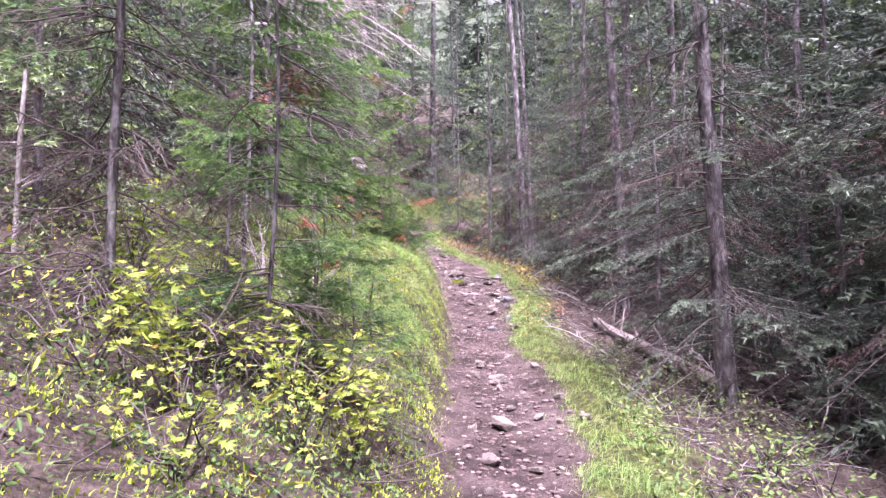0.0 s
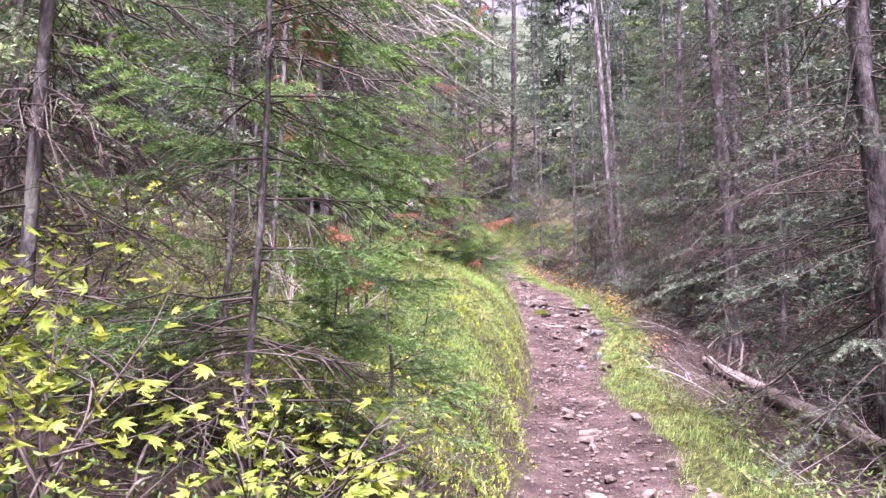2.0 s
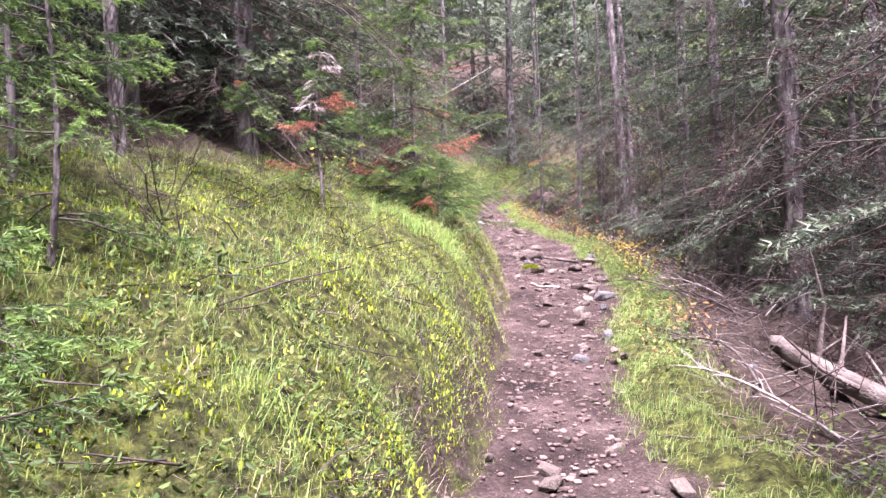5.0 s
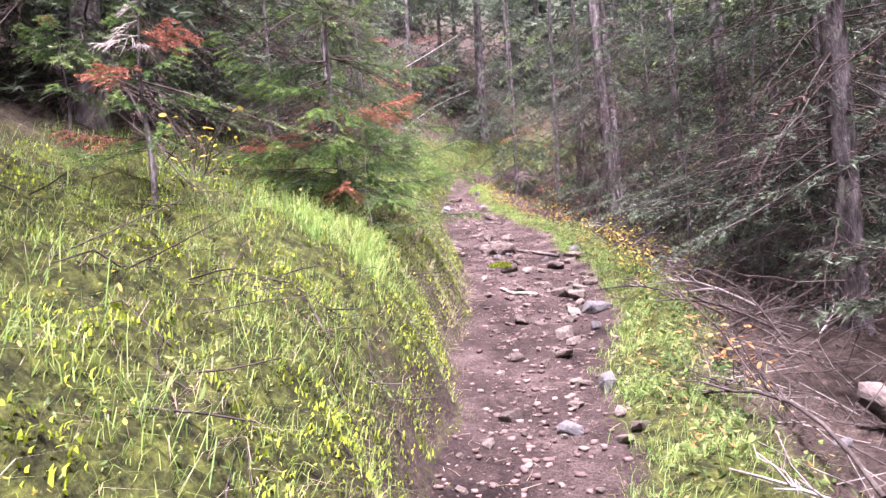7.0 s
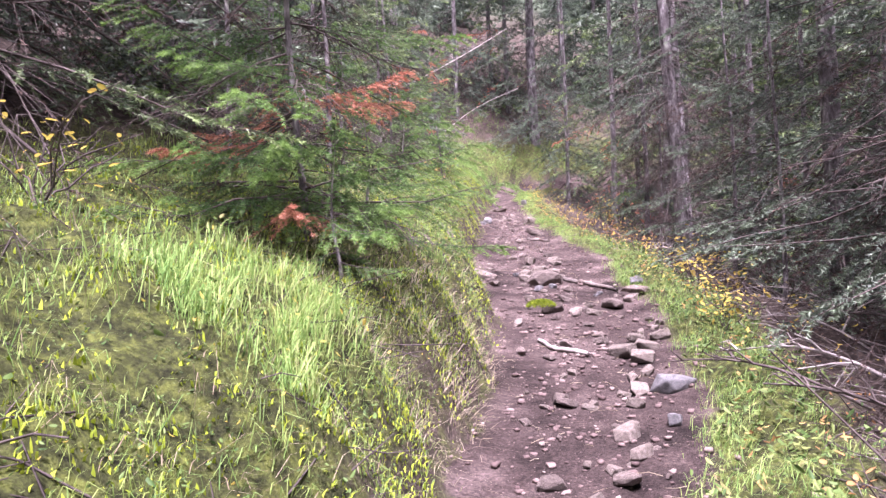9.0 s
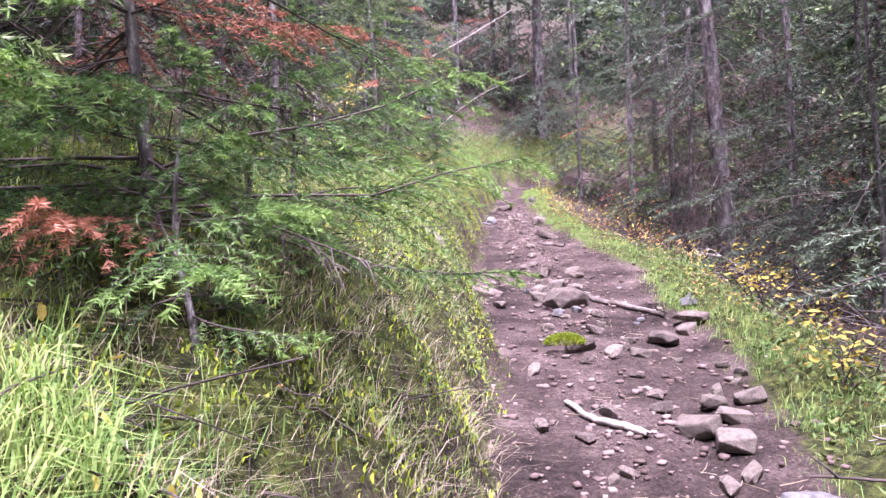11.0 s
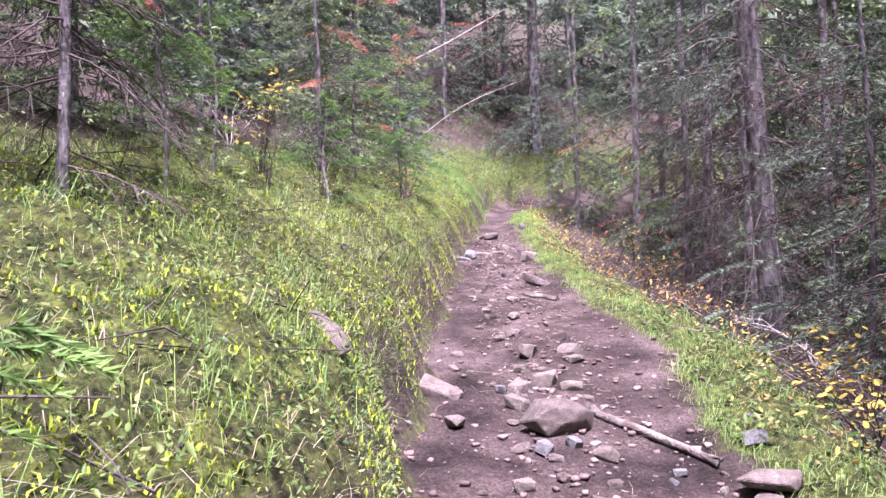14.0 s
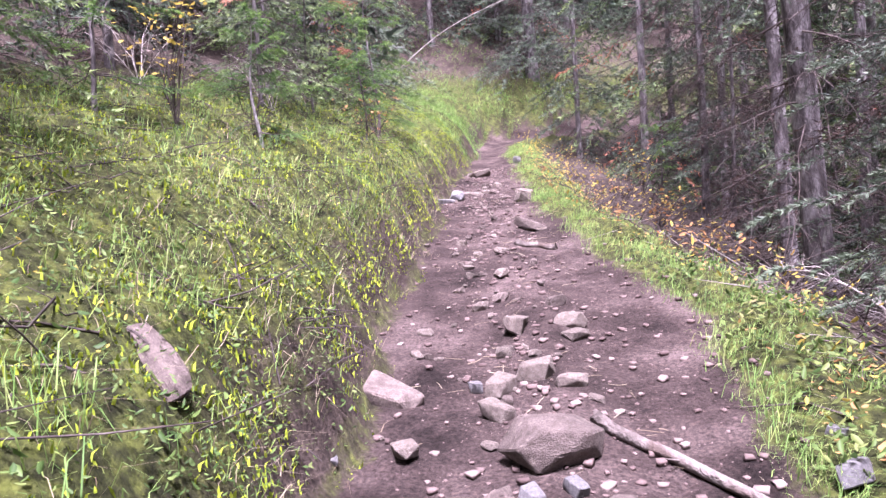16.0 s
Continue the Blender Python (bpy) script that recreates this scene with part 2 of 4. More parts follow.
def land(x, y):
    """Height of the ground: tread, cut bank and hillside on one side, grassy lip and falling slope on the other."""
    x, y = np.asarray(x, float), np.asarray(y, float)
    xl, xr = left_edge(y), right_edge(y)
    dl, dr = np.maximum(xl - x, 0), np.maximum(x - xr, 0)
    bank = 0.32 + 0.45 * soft((y - 4.5) / 4.0) - 0.1 * soft((y - 20) / 5)
    up = bank * (1 - np.exp(-dl / 0.25)) + 0.4 * dl + 0.03 * soft((dl - 1) / 2) * dl
    fall = 0.17 + 0.2 * soft((y - 14) / 7)
    down = 0.07 * soft(dr / 0.25) - fall * np.maximum(dr - 0.15, 0) - 0.2 * np.maximum(dr - 1.9, 0)
    far = 1 / (1 + (np.maximum(dl, dr) / 70) ** 2)
    up, down = up * far, down * far
    hills = 70 * np.tanh((0.5 * np.maximum(x - 34, 0) + 0.5 * np.maximum(y - 58, 0) + 0.3 * np.maximum(-x - 40, 0) + 0.3 * np.maximum(-y - 25, 0)) / 70)
    mid = np.clip((x - xl) / (xr - xl), 0, 1)
    tread = -0.05 * np.sin(np.pi * mid) + 0.045 * soft((y - 13) / 2) * np.exp(-(((mid - 0.52) / 0.13) ** 2)) * soft((24 - y) / 3)
    on = (dl + dr) <= 0
    rough = np.where(on, 0.012 * lumps(x, y, 0.33, 3) + 0.006 * lumps(x, y, 0.12, 4),
                     soft((dl + dr) / 0.3) * (0.05 * lumps(x, y, 0.8, 5) + 0.042 * lumps(x, y, 0.33, 6) + 0.018 * lumps(x, y, 0.2, 8)) + 0.16 * soft((dl + dr - 1.5) / 3) * lumps(x, y, 4, 7))
    return trail_z(y) + np.where(x < xl, up, 0) + np.where(x > xr, down, 0) + tread + rough + hills

# ---- building helpers ----
def mesh_from(name, verts, faces, mat, smooth=False, tip=None):
    """A mesh of vertices and lists of equal-sided faces."""
    verts = np.asarray(verts, np.float32).reshape(-1, 3)
    faces = [np.asarray(f, np.int32) for f in (faces if isinstance(faces, list) else [faces])]
    me = bpy.data.meshes.new(name)
    me.vertices.add(len(verts))
    me.vertices.foreach_set("co", verts.ravel())
    loops = np.concatenate([f.ravel() for f in faces])
    sizes = np.concatenate([np.full(len(f), f.shape[1], np.int32) for f in faces])
    me.loops.add(len(loops))
    me.loops.foreach_set("vertex_index", loops)
    me.polygons.add(len(sizes))
    me.polygons.foreach_set("loop_start", np.r_[0, np.cumsum(sizes)[:-1]].astype(np.int32))
    if smooth:
        me.polygons.foreach_set("use_smooth", np.ones(len(sizes), bool))
    me.update(calc_edges=True)
    if tip is not None:
        a = me.attributes.new("tip", "FLOAT", "POINT")
        a.data.foreach_set("value", np.asarray(tip, np.float32).ravel())
    me.materials.append(mat)
    return me


def part(name, me, parent, label=""):
    ob = new(name, me)
    ob.parent = parent
    if label:
        ob["label"] = label
    return ob


def thing(name, label, category, group="", at=(0, 0, 0)):
    ob = new(name)
    ob.empty_display_size = 0.1
    ob.location = at
    return tagged(ob, label, category, group)


def unit(v):
    return v / np.maximum(np.linalg.norm(v, axis=-1, keepdims=True), 1e-9)


def tubes(P, R, S=3, start=0):
    """Round rods along polylines P (N, K, 3) with radii R (N, K)."""
    N, K, _ = P.shape
    T = unit(np.gradient(P, axis=1))
    ref = np.where(np.abs(T[..., 2:3]) < 0.8, (0.0, 0.0, 1.0), (1.0, 0.0, 0.0))
    U = unit(np.cross(T, ref))
    V = np.cross(T, U)
    a = np.arange(S) * 2 * np.pi / S
    ring = np.cos(a)[:, None] * U[:, :, None] + np.sin(a)[:, None] * V[:, :, None]
    verts = (P[:, :, None] + R[:, :, None, None] * ring).reshape(-1, 3)
    n, k, s = np.meshgrid(np.arange(N), np.arange(K - 1), np.arange(S), indexing="ij")
    i = (n * K + k) * S
    quads = np.stack([i + s, i + (s + 1) % S, i + S + (s + 1) % S, i + S + s], -1).reshape(-1, 4) + start
    return verts, quads


def blades(base, way, length, width, rng, sag=0.0):
    """Needles or narrow leaves: one triangle each."""
    side = unit(np.cross(way, rng.normal(size=way.shape))) * (np.asarray(width)[..., None] / 2)
    tip = base + way * np.asarray(length)[..., None]
    tip[..., 2] -= sag
    verts = np.stack([base - side, base + side, tip], -2).reshape(-1, 3)
    return verts, np.arange(len(verts)).reshape(-1, 3)


def joined(pieces):
    """Vertices and faces of several (verts, faces) in one."""
    verts, faces, n = [], {}, 0
    for v, f in pieces:
        verts.append(v)
        faces.setdefault(f.shape[1], []).append(f + n)
        n += len(v)
    return np.concatenate(verts), [np.concatenate(f) for f in faces.values()]


def along(P, s):
    """Points at fractions s (N, M) of polylines P (N, K, 3)."""
    K = P.shape[1]
    f = np.clip(s, 0, 0.9999) * (K - 1)
    i = f.astype(int)
    rows = np.arange(len(P))[:, None]
    w = (f - i)[..., None]
    return P[rows, i] * (1 - w) + P[rows, i + 1] * w


# ---- trees ----
def boughs(rng, axis, zs, lengths, pitch, droop, lift, toward=None):
    """Curved boughs from the trunk: polylines (B, 6, 3) and their outward directions."""
    B = len(zs)
    az = rng.uniform(0, 2 * np.pi, B)
    if toward is not None:
        az = toward[0] + rng.normal(0, toward[1], B)
    out = np.stack([np.cos(az), np.sin(az), 0 * az], -1)
    s = np.linspace(0, 1, 6)[None, :, None]
    L = lengths[:, None, None]
    side = np.stack([-np.sin(az), np.cos(az), 0 * az], -1)
    P = axis(zs)[:, None] + out[:, None] * L * s + side[:, None] * L * s**2 * rng.normal(0, 0.14, (B, 1, 1))
    P[..., 2] += (L * (np.tan(pitch)[:, None, None] * s - droop[:, None, None] * s**2 + lift * s**4))[..., 0]
    P[:, 1:-1] += rng.normal(0, 0.012, (B, 4, 3)) * lengths[:, None, None]
    return P, out, side


def twigs_of(rng, P, out, side, lengths, M, spread, start=0.15, droop=0.25):
    """Side twigs in two ranks along each bough: polylines (B*M, 3, 3), and how far out they sit."""
    B = len(P)
    s = np.linspace(start, 1.0, M)[None] + rng.uniform(-0.5, 0.5, (B, M)) * (0.7 / M)
    s = np.clip(s, 0.05, 1)
    base = along(P, s)
    sign = np.where(np.arange(M) % 2, 1.0, -1.0)[None] * np.ones((B, 1))
    ang = rng.uniform(0.55, 1.1, (B, M)) * (1.1 - 0.75 * s)
    way = out[:, None] * np.cos(ang)[..., None] + side[:, None] * (np.sin(ang) * sign)[..., None]
    way[..., 2] += rng.normal(-0.1, 0.13, (B, M))
    way = unit(way)
    tl = lengths[:, None] * spread * (1.12 - s) * rng.uniform(0.6, 1.2, (B, M)) + 0.05
    k = np.array([0, 0.5, 1.0])[None, None, :, None]
    T = base[:, :, None] + way[:, :, None] * tl[..., None, None] * k
    T[..., 2] -= droop * tl[..., None] * k[..., 0] ** 2
    return T.reshape(-1, 3, 3), np.repeat(s, 1, 1).reshape(-1), tl.reshape(-1)


def needles_on(rng, T, tl, s, per_metre, length, width, cap=60):
    """Needles all round twigs T (N, 3, 3)."""
    n = int(np.clip(per_metre * tl.mean(), 5, cap))
    u = rng.uniform(0.0, 1.05, (len(T), n))
    base = along(T, u)
    way = unit(T[:, 2] - T[:, 0])[:, None]
    si = unit(np.cross(way, (0.0, 0.0, 1.0)))
    up = np.cross(si, way)
    phi = rng.uniform(0, 2 * np.pi, (len(T), n))[..., None]
    nd = unit(way * rng.uniform(0.35, 0.9, phi.shape) + si * np.cos(phi) + up * np.sin(phi) * 0.5)
    N = len(T) * n
    v, f = blades(base.reshape(-1, 3), nd.reshape(-1, 3), length * rng.uniform(0.7, 1.2, N), np.full(N, width), rng)
    tip = np.repeat(np.clip((u * 0.6 + s[:, None] * 0.7 - 0.66) * 1.3, 0, 0.7).reshape(-1), 3)
    return v, f, tip


def conifer(name, label, seed, h, r0, spread, green_from, green_n, dead_to, dead_n, droop=0.35, lift=0.15, M=14, per_metre=150, needle=(0.028, 0.0045), cap=60,
            mat=None, dead_mat=None, lean=(0, 0), crook=0.04, low_bias=1.0, clumps=0.33, dead_len=0.8, dead_toward=None, dead_from=0.25, red=0.0, group="", brown=0.0,
            split=False, stems=True, category="tree", shape=0.75):
    """A spruce or fir: tapered trunk, dead lower boughs, green boughs with twigs and needles. split: each bough is a part of its own."""
    rng = np.random.RandomState(seed)
    mat, dead_mat = mat or NEEDLE, dead_mat or TWIG
    ph = rng.uniform(0, 6.28, 4)

    def axis(z):
        z = np.asarray(z, float)
        w = crook * np.sin(z / h * 7 + ph[0]), crook * np.sin(z / h * 6 + ph[1])
        return np.stack([lean[0] * z + w[0] - crook * np.sin(ph[0]), lean[1] * z + w[1] - crook * np.sin(ph[1]), z], -1)

    root = thing(name, label, category, group)
    z = np.concatenate([np.linspace(-0.35, 0.4, 5), np.linspace(0.7, h, 14)]) if h > 2 else np.linspace(-0.15, h, 9)
    r = r0 * np.clip(1 - z / h, 0.02, 1) ** 0.8 * (1 + 0.22 * np.exp(-np.maximum(z, 0) * 5 / min(h / 3, 1)))
    v, f = tubes(axis(z)[None], r[None], 10 if h > 2 else 6)
    v += rng.normal(0, r0 * 0.03, v.shape)
    part("trunk", mesh_from("trunk", v, f, BARK, True), root)
    if dead_n:
        zs = dead_from + (dead_to - dead_from) * rng.uniform(0, 1, dead_n)
        L = spread * dead_len * rng.uniform(0.35, 1.0, dead_n)
        P, out, side = boughs(rng, axis, zs, L, rng.normal(-0.15, 0.25, dead_n), np.abs(rng.normal(0.25, 0.2, dead_n)), 0.1, dead_toward)
        DM = 13
        T, s, tl = twigs_of(rng, P, out, side, L, DM, 0.5, 0.1, 0.5)
        T[:, 1] += rng.normal(0, 0.05, T[:, 1].shape) * tl[:, None]
        t2 = unit(T[:, 2] - T[:, 0]) + rng.normal(0, 0.6, (len(T), 3))
        Q = T[:, 1][:, None] + unit(t2)[:, None] * (tl * 0.5)[:, None, None] * np.array([0, 0.5, 1])[None, :, None]
        Q[..., 2] -= 0.3 * tl[:, None] * np.array([0, 0.2, 0.6])
        thick = 0.003 + 0.0045 * L
        for b in (range(dead_n) if split else (slice(None),)):
            rows = slice(b, b + 1) if split else b
            tw = slice(b * DM, (b + 1) * DM) if split else b
            wood = [tubes(P[rows], np.linspace(1, 0.25, 6)[None] * thick[rows][:, None], 4)]
            for X, rad in ((T[tw], 0.003), (Q[tw], 0.0022)):
                wood.append(tubes(X, np.array([1, 0.75, 0.4])[None] * np.full((len(X), 1), rad), 3))
            v, f = joined(wood)
            ob = part("dead_bough" if split else "dead_branchwork", mesh_from("dead_bough", v, f, dead_mat), root)
            if not split:
                ob["kind"] = "stuff"
        if brown:
            pick = rng.uniform(size=len(T)) < brown
            v, f, tip = needles_on(rng, T[pick], tl[pick], s[pick], 90, needle[0] * 0.9, needle[1], 26)
            tagged(part("withered_foliage", mesh_from("withered_foliage", v, f, NEEDLE_BROWN), root, "brown withered needles"), kind="stuff")
    if green_n:
        u = rng.uniform(0, 1, green_n) ** low_bias
        zs = green_from + (h * 0.985 - green_from) * u
        L = spread * np.clip(1.02 - (zs - min(green_from, 1.0)) / h, 0.04, 1) ** shape * rng.uniform(0.65, 1.1, green_n)
        pitch = rng.normal(-0.12, 0.15, green_n) + 0.75 * u**2
        P, out, side = boughs(rng, axis, zs, L, pitch, droop * rng.uniform(0.6, 1.3, green_n) * (1 - 0.6 * u), lift)
        T, s, tl = twigs_of(rng, P, out, side, L, M, clumps)
        if split:                                   # the bough's own tip carries needles too
            T2 = np.stack([along(P, np.full((green_n, 1), q))[:, 0] for q in (0.45, 0.75, 1.0)], 1)
        kill = rng.uniform(size=green_n) < red
        thick = 0.0022 + 0.0042 * L
        if split:
            for b in range(green_n):
                tw = slice(b * M, (b + 1) * M)
                v, f = joined([tubes(P[b:b + 1], np.linspace(1, 0.2, 6)[None] * thick[b], 4), tubes(T[tw], np.array([1, 0.8, 0.4])[None] * np.full((M, 1), 0.0016), 3)])
                bough = part("bough", mesh_from("bough", v, f, TWIG), root)
                TT, ss, ll = np.concatenate([T[tw], T2[b:b + 1]]), np.r_[s[tw], 0.8], np.r_[tl[tw], L[b] * 0.55]
                v, f, tip = needles_on(rng, TT, ll, ss, per_metre, needle[0], needle[1], cap)
                tagged(part("needle_spray", mesh_from("needle_spray", v, f, NEEDLE_RED if kill[b] else mat, tip=tip), bough, "rust-red dead needles" if kill[b] else ""), kind="stuff")
        else:
            limbs = [tubes(P, np.linspace(1, 0.2, 6)[None] * thick[:, None], 3)]
            if stems:
                limbs.append(tubes(T[:, ::2], np.array([1, 0.4])[None] * np.full((len(T), 1), 0.003), 3))
            v, f = joined(limbs)
            tagged(part("branchwork", mesh_from("branchwork", v, f, TWIG), root), kind="stuff")
            dead = np.repeat(kill, M)
            v, f, tip = needles_on(rng, T[~dead], tl[~dead], s[~dead], per_metre, needle[0], needle[1], cap)
            part("crown", mesh_from("crown", v, f, mat, tip=tip), root)
            if kill.any():
                v, f, tip = needles_on(rng, T[dead], tl[dead], s[dead], per_metre, needle[0], needle[1], cap)
                part("red_spray", mesh_from("red_spray", v, f, NEEDLE_RED), root, "rust-red dead needle sprays")
    return root


def stand(ob, x, y, turn=0, size=1.0, tall=1.0, sink=0.05):
    """Put a tree or shrub on the ground."""
    ob.matrix_basis = pose(x, y, float(land(x, y)) - sink, 0, 0, turn) @ Matrix.Diagonal((size, size, size * tall, 1))
    return ob


def again(ob, x, y, turn, size=1.0, tall=1.0, sink=0.05):
    return copy_thing(ob, pose(x, y, float(land(x, y)) - sink, 0, 0, turn) @ Matrix.Diagonal((size / ob.scale[0], size / ob.scale[1], size * tall / ob.scale[2], 1)))

# ---- ground ----
def spaced(lo, hi, step, reach):
    """Even steps from lo to hi, then growing steps out to the reach on both sides."""
    mid = np.arange(lo, hi, step)
    grow = [step]
    while sum(grow) < reach:
        grow.append(grow[-1] * 1.22)
    g = np.cumsum(grow)
    return np.concatenate([(mid[0] - g)[::-1], mid, mid[-1] + g])


gx, gy = spaced(-2.8, 3.6, 0.07, 420), spaced(0.5, 28, 0.085, 420)
GX, GY = np.meshgrid(gx, gy)
GZ = land(GX, GY)
nx, ny = len(gx), len(gy)
gi = (np.arange(ny - 1)[:, None] * nx + np.arange(nx - 1)[None]).ravel()
ground_me = mesh_from("ground", np.stack([GX, GY, GZ], -1), np.stack([gi, gi + 1, gi + nx + 1, gi + nx], -1), GROUND, True)
edge_l, edge_r = left_edge(GY), right_edge(GY)
inside = np.minimum(GX - edge_l, edge_r - GX)
for key, val in (("woods", np.clip((np.hypot(GX, GY - 15) - 32) / 10, 0, 1)), ("trail", np.clip(0.5 + inside / 0.3, 0, 1)),
                 ("moss", np.where(GX < edge_l, np.clip(1.0 - np.maximum(edge_l - GX - 1.5, 0) / 2.5, 0.15, 1) * np.clip(0.35 + (edge_l - GX) / 0.5, 0, 1) * (0.45 + 0.55 * soft((GY - 4.5) / 2)), np.clip(1 - (GX - edge_r - 0.45) / 0.6, 0, 1)))):
    at = ground_me.attributes.new(key, "FLOAT", "POINT")
    at.data.foreach_set("value", val.ravel().astype(np.float32))
tagged(new("ground", ground_me), "reddish stony dirt footpath through mossy banks and forest floor", "ground", kind="structure")

# ---- trees beside the walk ----
SP = "spruces along the footpath"
BIG = dict(split=True, group=SP, per_metre=240, cap=58, needle=(0.036, 0.0082))
YOUNG = dict(split=True, group="young spruces on the bank", per_metre=220, cap=42, needle=(0.034, 0.0055), clumps=0.42)
FINE = dict(YOUNG, per_metre=430, cap=84, needle=(0.026, 0.0044))
stand(conifer("spruce_tree", "grey-brown spruce trunk with dead drooping boughs and few green sprays", 11, 11, 0.095, 1.75, 0.9, 76, 4.6, 64, low_bias=1.6, mat=NEEDLE_BLUE, M=20, lean=(-0.03, 0), brown=0.3, **dict(BIG, per_metre=300, cap=64, needle=(0.03, 0.0058))), 2.66, 7.15)
stand(conifer("spruce_tree", "tall spruce with pale grey scaly trunk and dense dead boughs", 12, 14, 0.12, 2.0, 1.2, 92, 5.5, 80, low_bias=1.3, mat=NEEDLE_BLUE, M=14, lean=(-0.02, 0.0), brown=0.35, **BIG), 3.24, 13.7)
stand(conifer("spruce_tree", "grey spruce trunk leaning over the path edge with dead lower boughs", 13, 16, 0.11, 1.7, 2.6, 76, 4.5, 64, low_bias=1.3, mat=NEEDLE_BLUE, lean=(-0.065, 0.0), brown=0.2, **BIG), 2.27, 20.9)
stand(conifer("spruce_tree", "slim grey spruce standing close behind a thicker one", 15, 15, 0.085, 1.8, 3.0, 50, 4.5, 26, low_bias=1.3, mat=NEEDLE_BLUE, lean=(-0.05, 0.01), **BIG), 2.75, 23.6)
stand(conifer("spruce_tree", "big dark spruce with bare boughs hanging above the bank", 14, 15, 0.12, 2.0, 0.4, 104, 5.0, 76, low_bias=1.5, brown=0.6, dead_len=1.2, **BIG), -2.63, 12.5)
stand(conifer("dead_tree", "bleached dead spruce with drooping bare silver boughs", 16, 4.6, 0.05, 2.3, 8, 0, 3.7, 46, dead_mat=DEADWOOD, dead_len=1.0, dead_from=2.3, dead_toward=(-0.15, 0.5), split=True, group="dead trees"), -2.1, 9.2)
stand(conifer("spruce_tree", "blue-green spruce with long sprays drooping towards the path", 17, 10, 0.12, 2.3, 1.1, 92, 3.0, 30, low_bias=1.5, mat=NEEDLE_BLUE, M=22, droop=0.45, **dict(BIG, per_metre=260, cap=60, needle=(0.038, 0.0078))), 3.4, 17.7)
stand(conifer("spruce_tree", "dark spruce with bare arching boughs beside the path", 18, 10, 0.12, 2.6, 2.2, 40, 4.2, 46, low_bias=1.3, mat=NEEDLE_BLUE, **BIG), 4.0, 4.3)
stand(conifer("spruce_tree", "green spruce with dense drooping boughs on the slope", 19, 13, 0.13, 2.3, 0.8, 110, 3.0, 40, low_bias=1.5, mat=NEEDLE_BLUE, **BIG), 4.0, 16.0)
stand(conifer("spruce_tree", "dark blue-green spruce at the bend of the path", 20, 19, 0.18, 2.7, 0.3, 190, 3.0, 20, low_bias=1.6, mat=NEEDLE_BLUE, per_metre=90, needle=(0.08, 0.018), cap=30, droop=0.55, group=SP), -0.6, 35.2)
stand(conifer("spruce_tree", "thin spruce with withered reddish boughs", 21, 9, 0.06, 1.5, 1.5, 40, 4.0, 60, low_bias=1.2, per_metre=120, red=0.12, brown=0.6, group=SP), 2.15, 25.5)

thin = [conifer("withered_spruce", "thin half-dead spruce with tangled bare twigs to the ground", 23 + k, 6.5, 0.035, 1.35, 1.0, 26, 3.4, 30, low_bias=1.3, mat=NEEDLE_BLUE, per_metre=90, cap=22, needle=(0.06, 0.013), brown=0.35, dead_from=0.1, dead_len=0.95,
                group="half-dead spruces below the path") for k in range(2)]
stand(thin[0], 3.35, 9.0)
stand(thin[1], 3.1, 11.0)
for x, y, k, turn, size in ((3.5, 5.7, 0, 100, 1.0), (2.75, 17.4, 1, 60, 0.8), (2.75, 19.9, 0, 220, 0.9), (2.3, 24.4, 1, 300, 0.9), (4.3, 8.2, 1, 10, 1.1), (3.0, 15.2, 0, 10, 0.8), (3.4, 3.4, 1, 200, 1.0), (3.9, 12.2, 0, 330, 1.1), (-1.75, 13.9, 1, 30, 0.6)):
    again(thin[k], x, y, turn, size)

# slim young trees on the uphill bank
stand(conifer("young_spruce", "slim young spruce with bare pinkish lower twigs", 51, 6.5, 0.03, 1.2, 1.6, 46, 2.4, 50, low_bias=1.2, mat=FIR, brown=0.15, **YOUNG), -1.74, 4.0)
stand(conifer("young_spruce", "thin young spruce with pale stem and green sprays", 52, 4.6, 0.015, 0.9, 0.3, 62, 2.0, 16, mat=FIR, M=18, red=0.09, low_bias=1.5, droop=0.15, **FINE), -0.94, 4.05)
stand(conifer("young_spruce", "young green spruce behind the maple brush", 53, 5.0, 0.022, 1.1, 0.8, 46, 2.0, 20, mat=FIR, red=0.05, **YOUNG), -1.75, 6.6)
stand(conifer("young_spruce", "young spruce with low green boughs and rust-red sprays", 54, 4.8, 0.021, 1.12, 0.2, 90, 2.4, 26, mat=FIR, M=22, red=0.08, brown=0.2, low_bias=2.3, droop=0.12, **FINE), -0.88, 13.06)
stand(conifer("young_spruce", "slim spruce with dark crooked low boughs on the grassy bank", 55, 6, 0.026, 1.25, 1.4, 44, 2.0, 34, mat=NEEDLE, low_bias=1.2, **YOUNG), -1.75, 16.06)
stand(conifer("young_spruce", "young green spruce among yellow brush", 56, 4.5, 0.022, 1.1, 0.3, 46, 1.5, 14, mat=NEEDLE, red=0.06, **YOUNG), -2.3, 20.9)
stand(conifer("young_spruce", "small green spruce at the path bend with red tips", 57, 2.6, 0.016, 0.8, 0.15, 40, 1, 8, mat=FIR, red=0.12, **YOUNG), -1.95, 23.6)
SAP = dict(split=True, group="fir saplings on the bank", category="sapling", droop=0.15, per_metre=450, cap=44, needle=(0.024, 0.0044), crook=0.02, clumps=0.42, shape=0.9)
sap = [conifer("fir_sapling", "small bright green fir sapling with flat sprays", 61 + k, 0.9 + 0.35 * k, 0.013, 0.55, 0.08, 20, 0, 0, mat=FIR, M=12, red=(0, 0.1, 0.05)[k], **SAP) for k in range(3)]
stand(sap[0], -0.62, 5.0, 40)
stand(sap[1], -0.95, 5.6, 160)
stand(sap[2], -1.05, 6.6, 20)
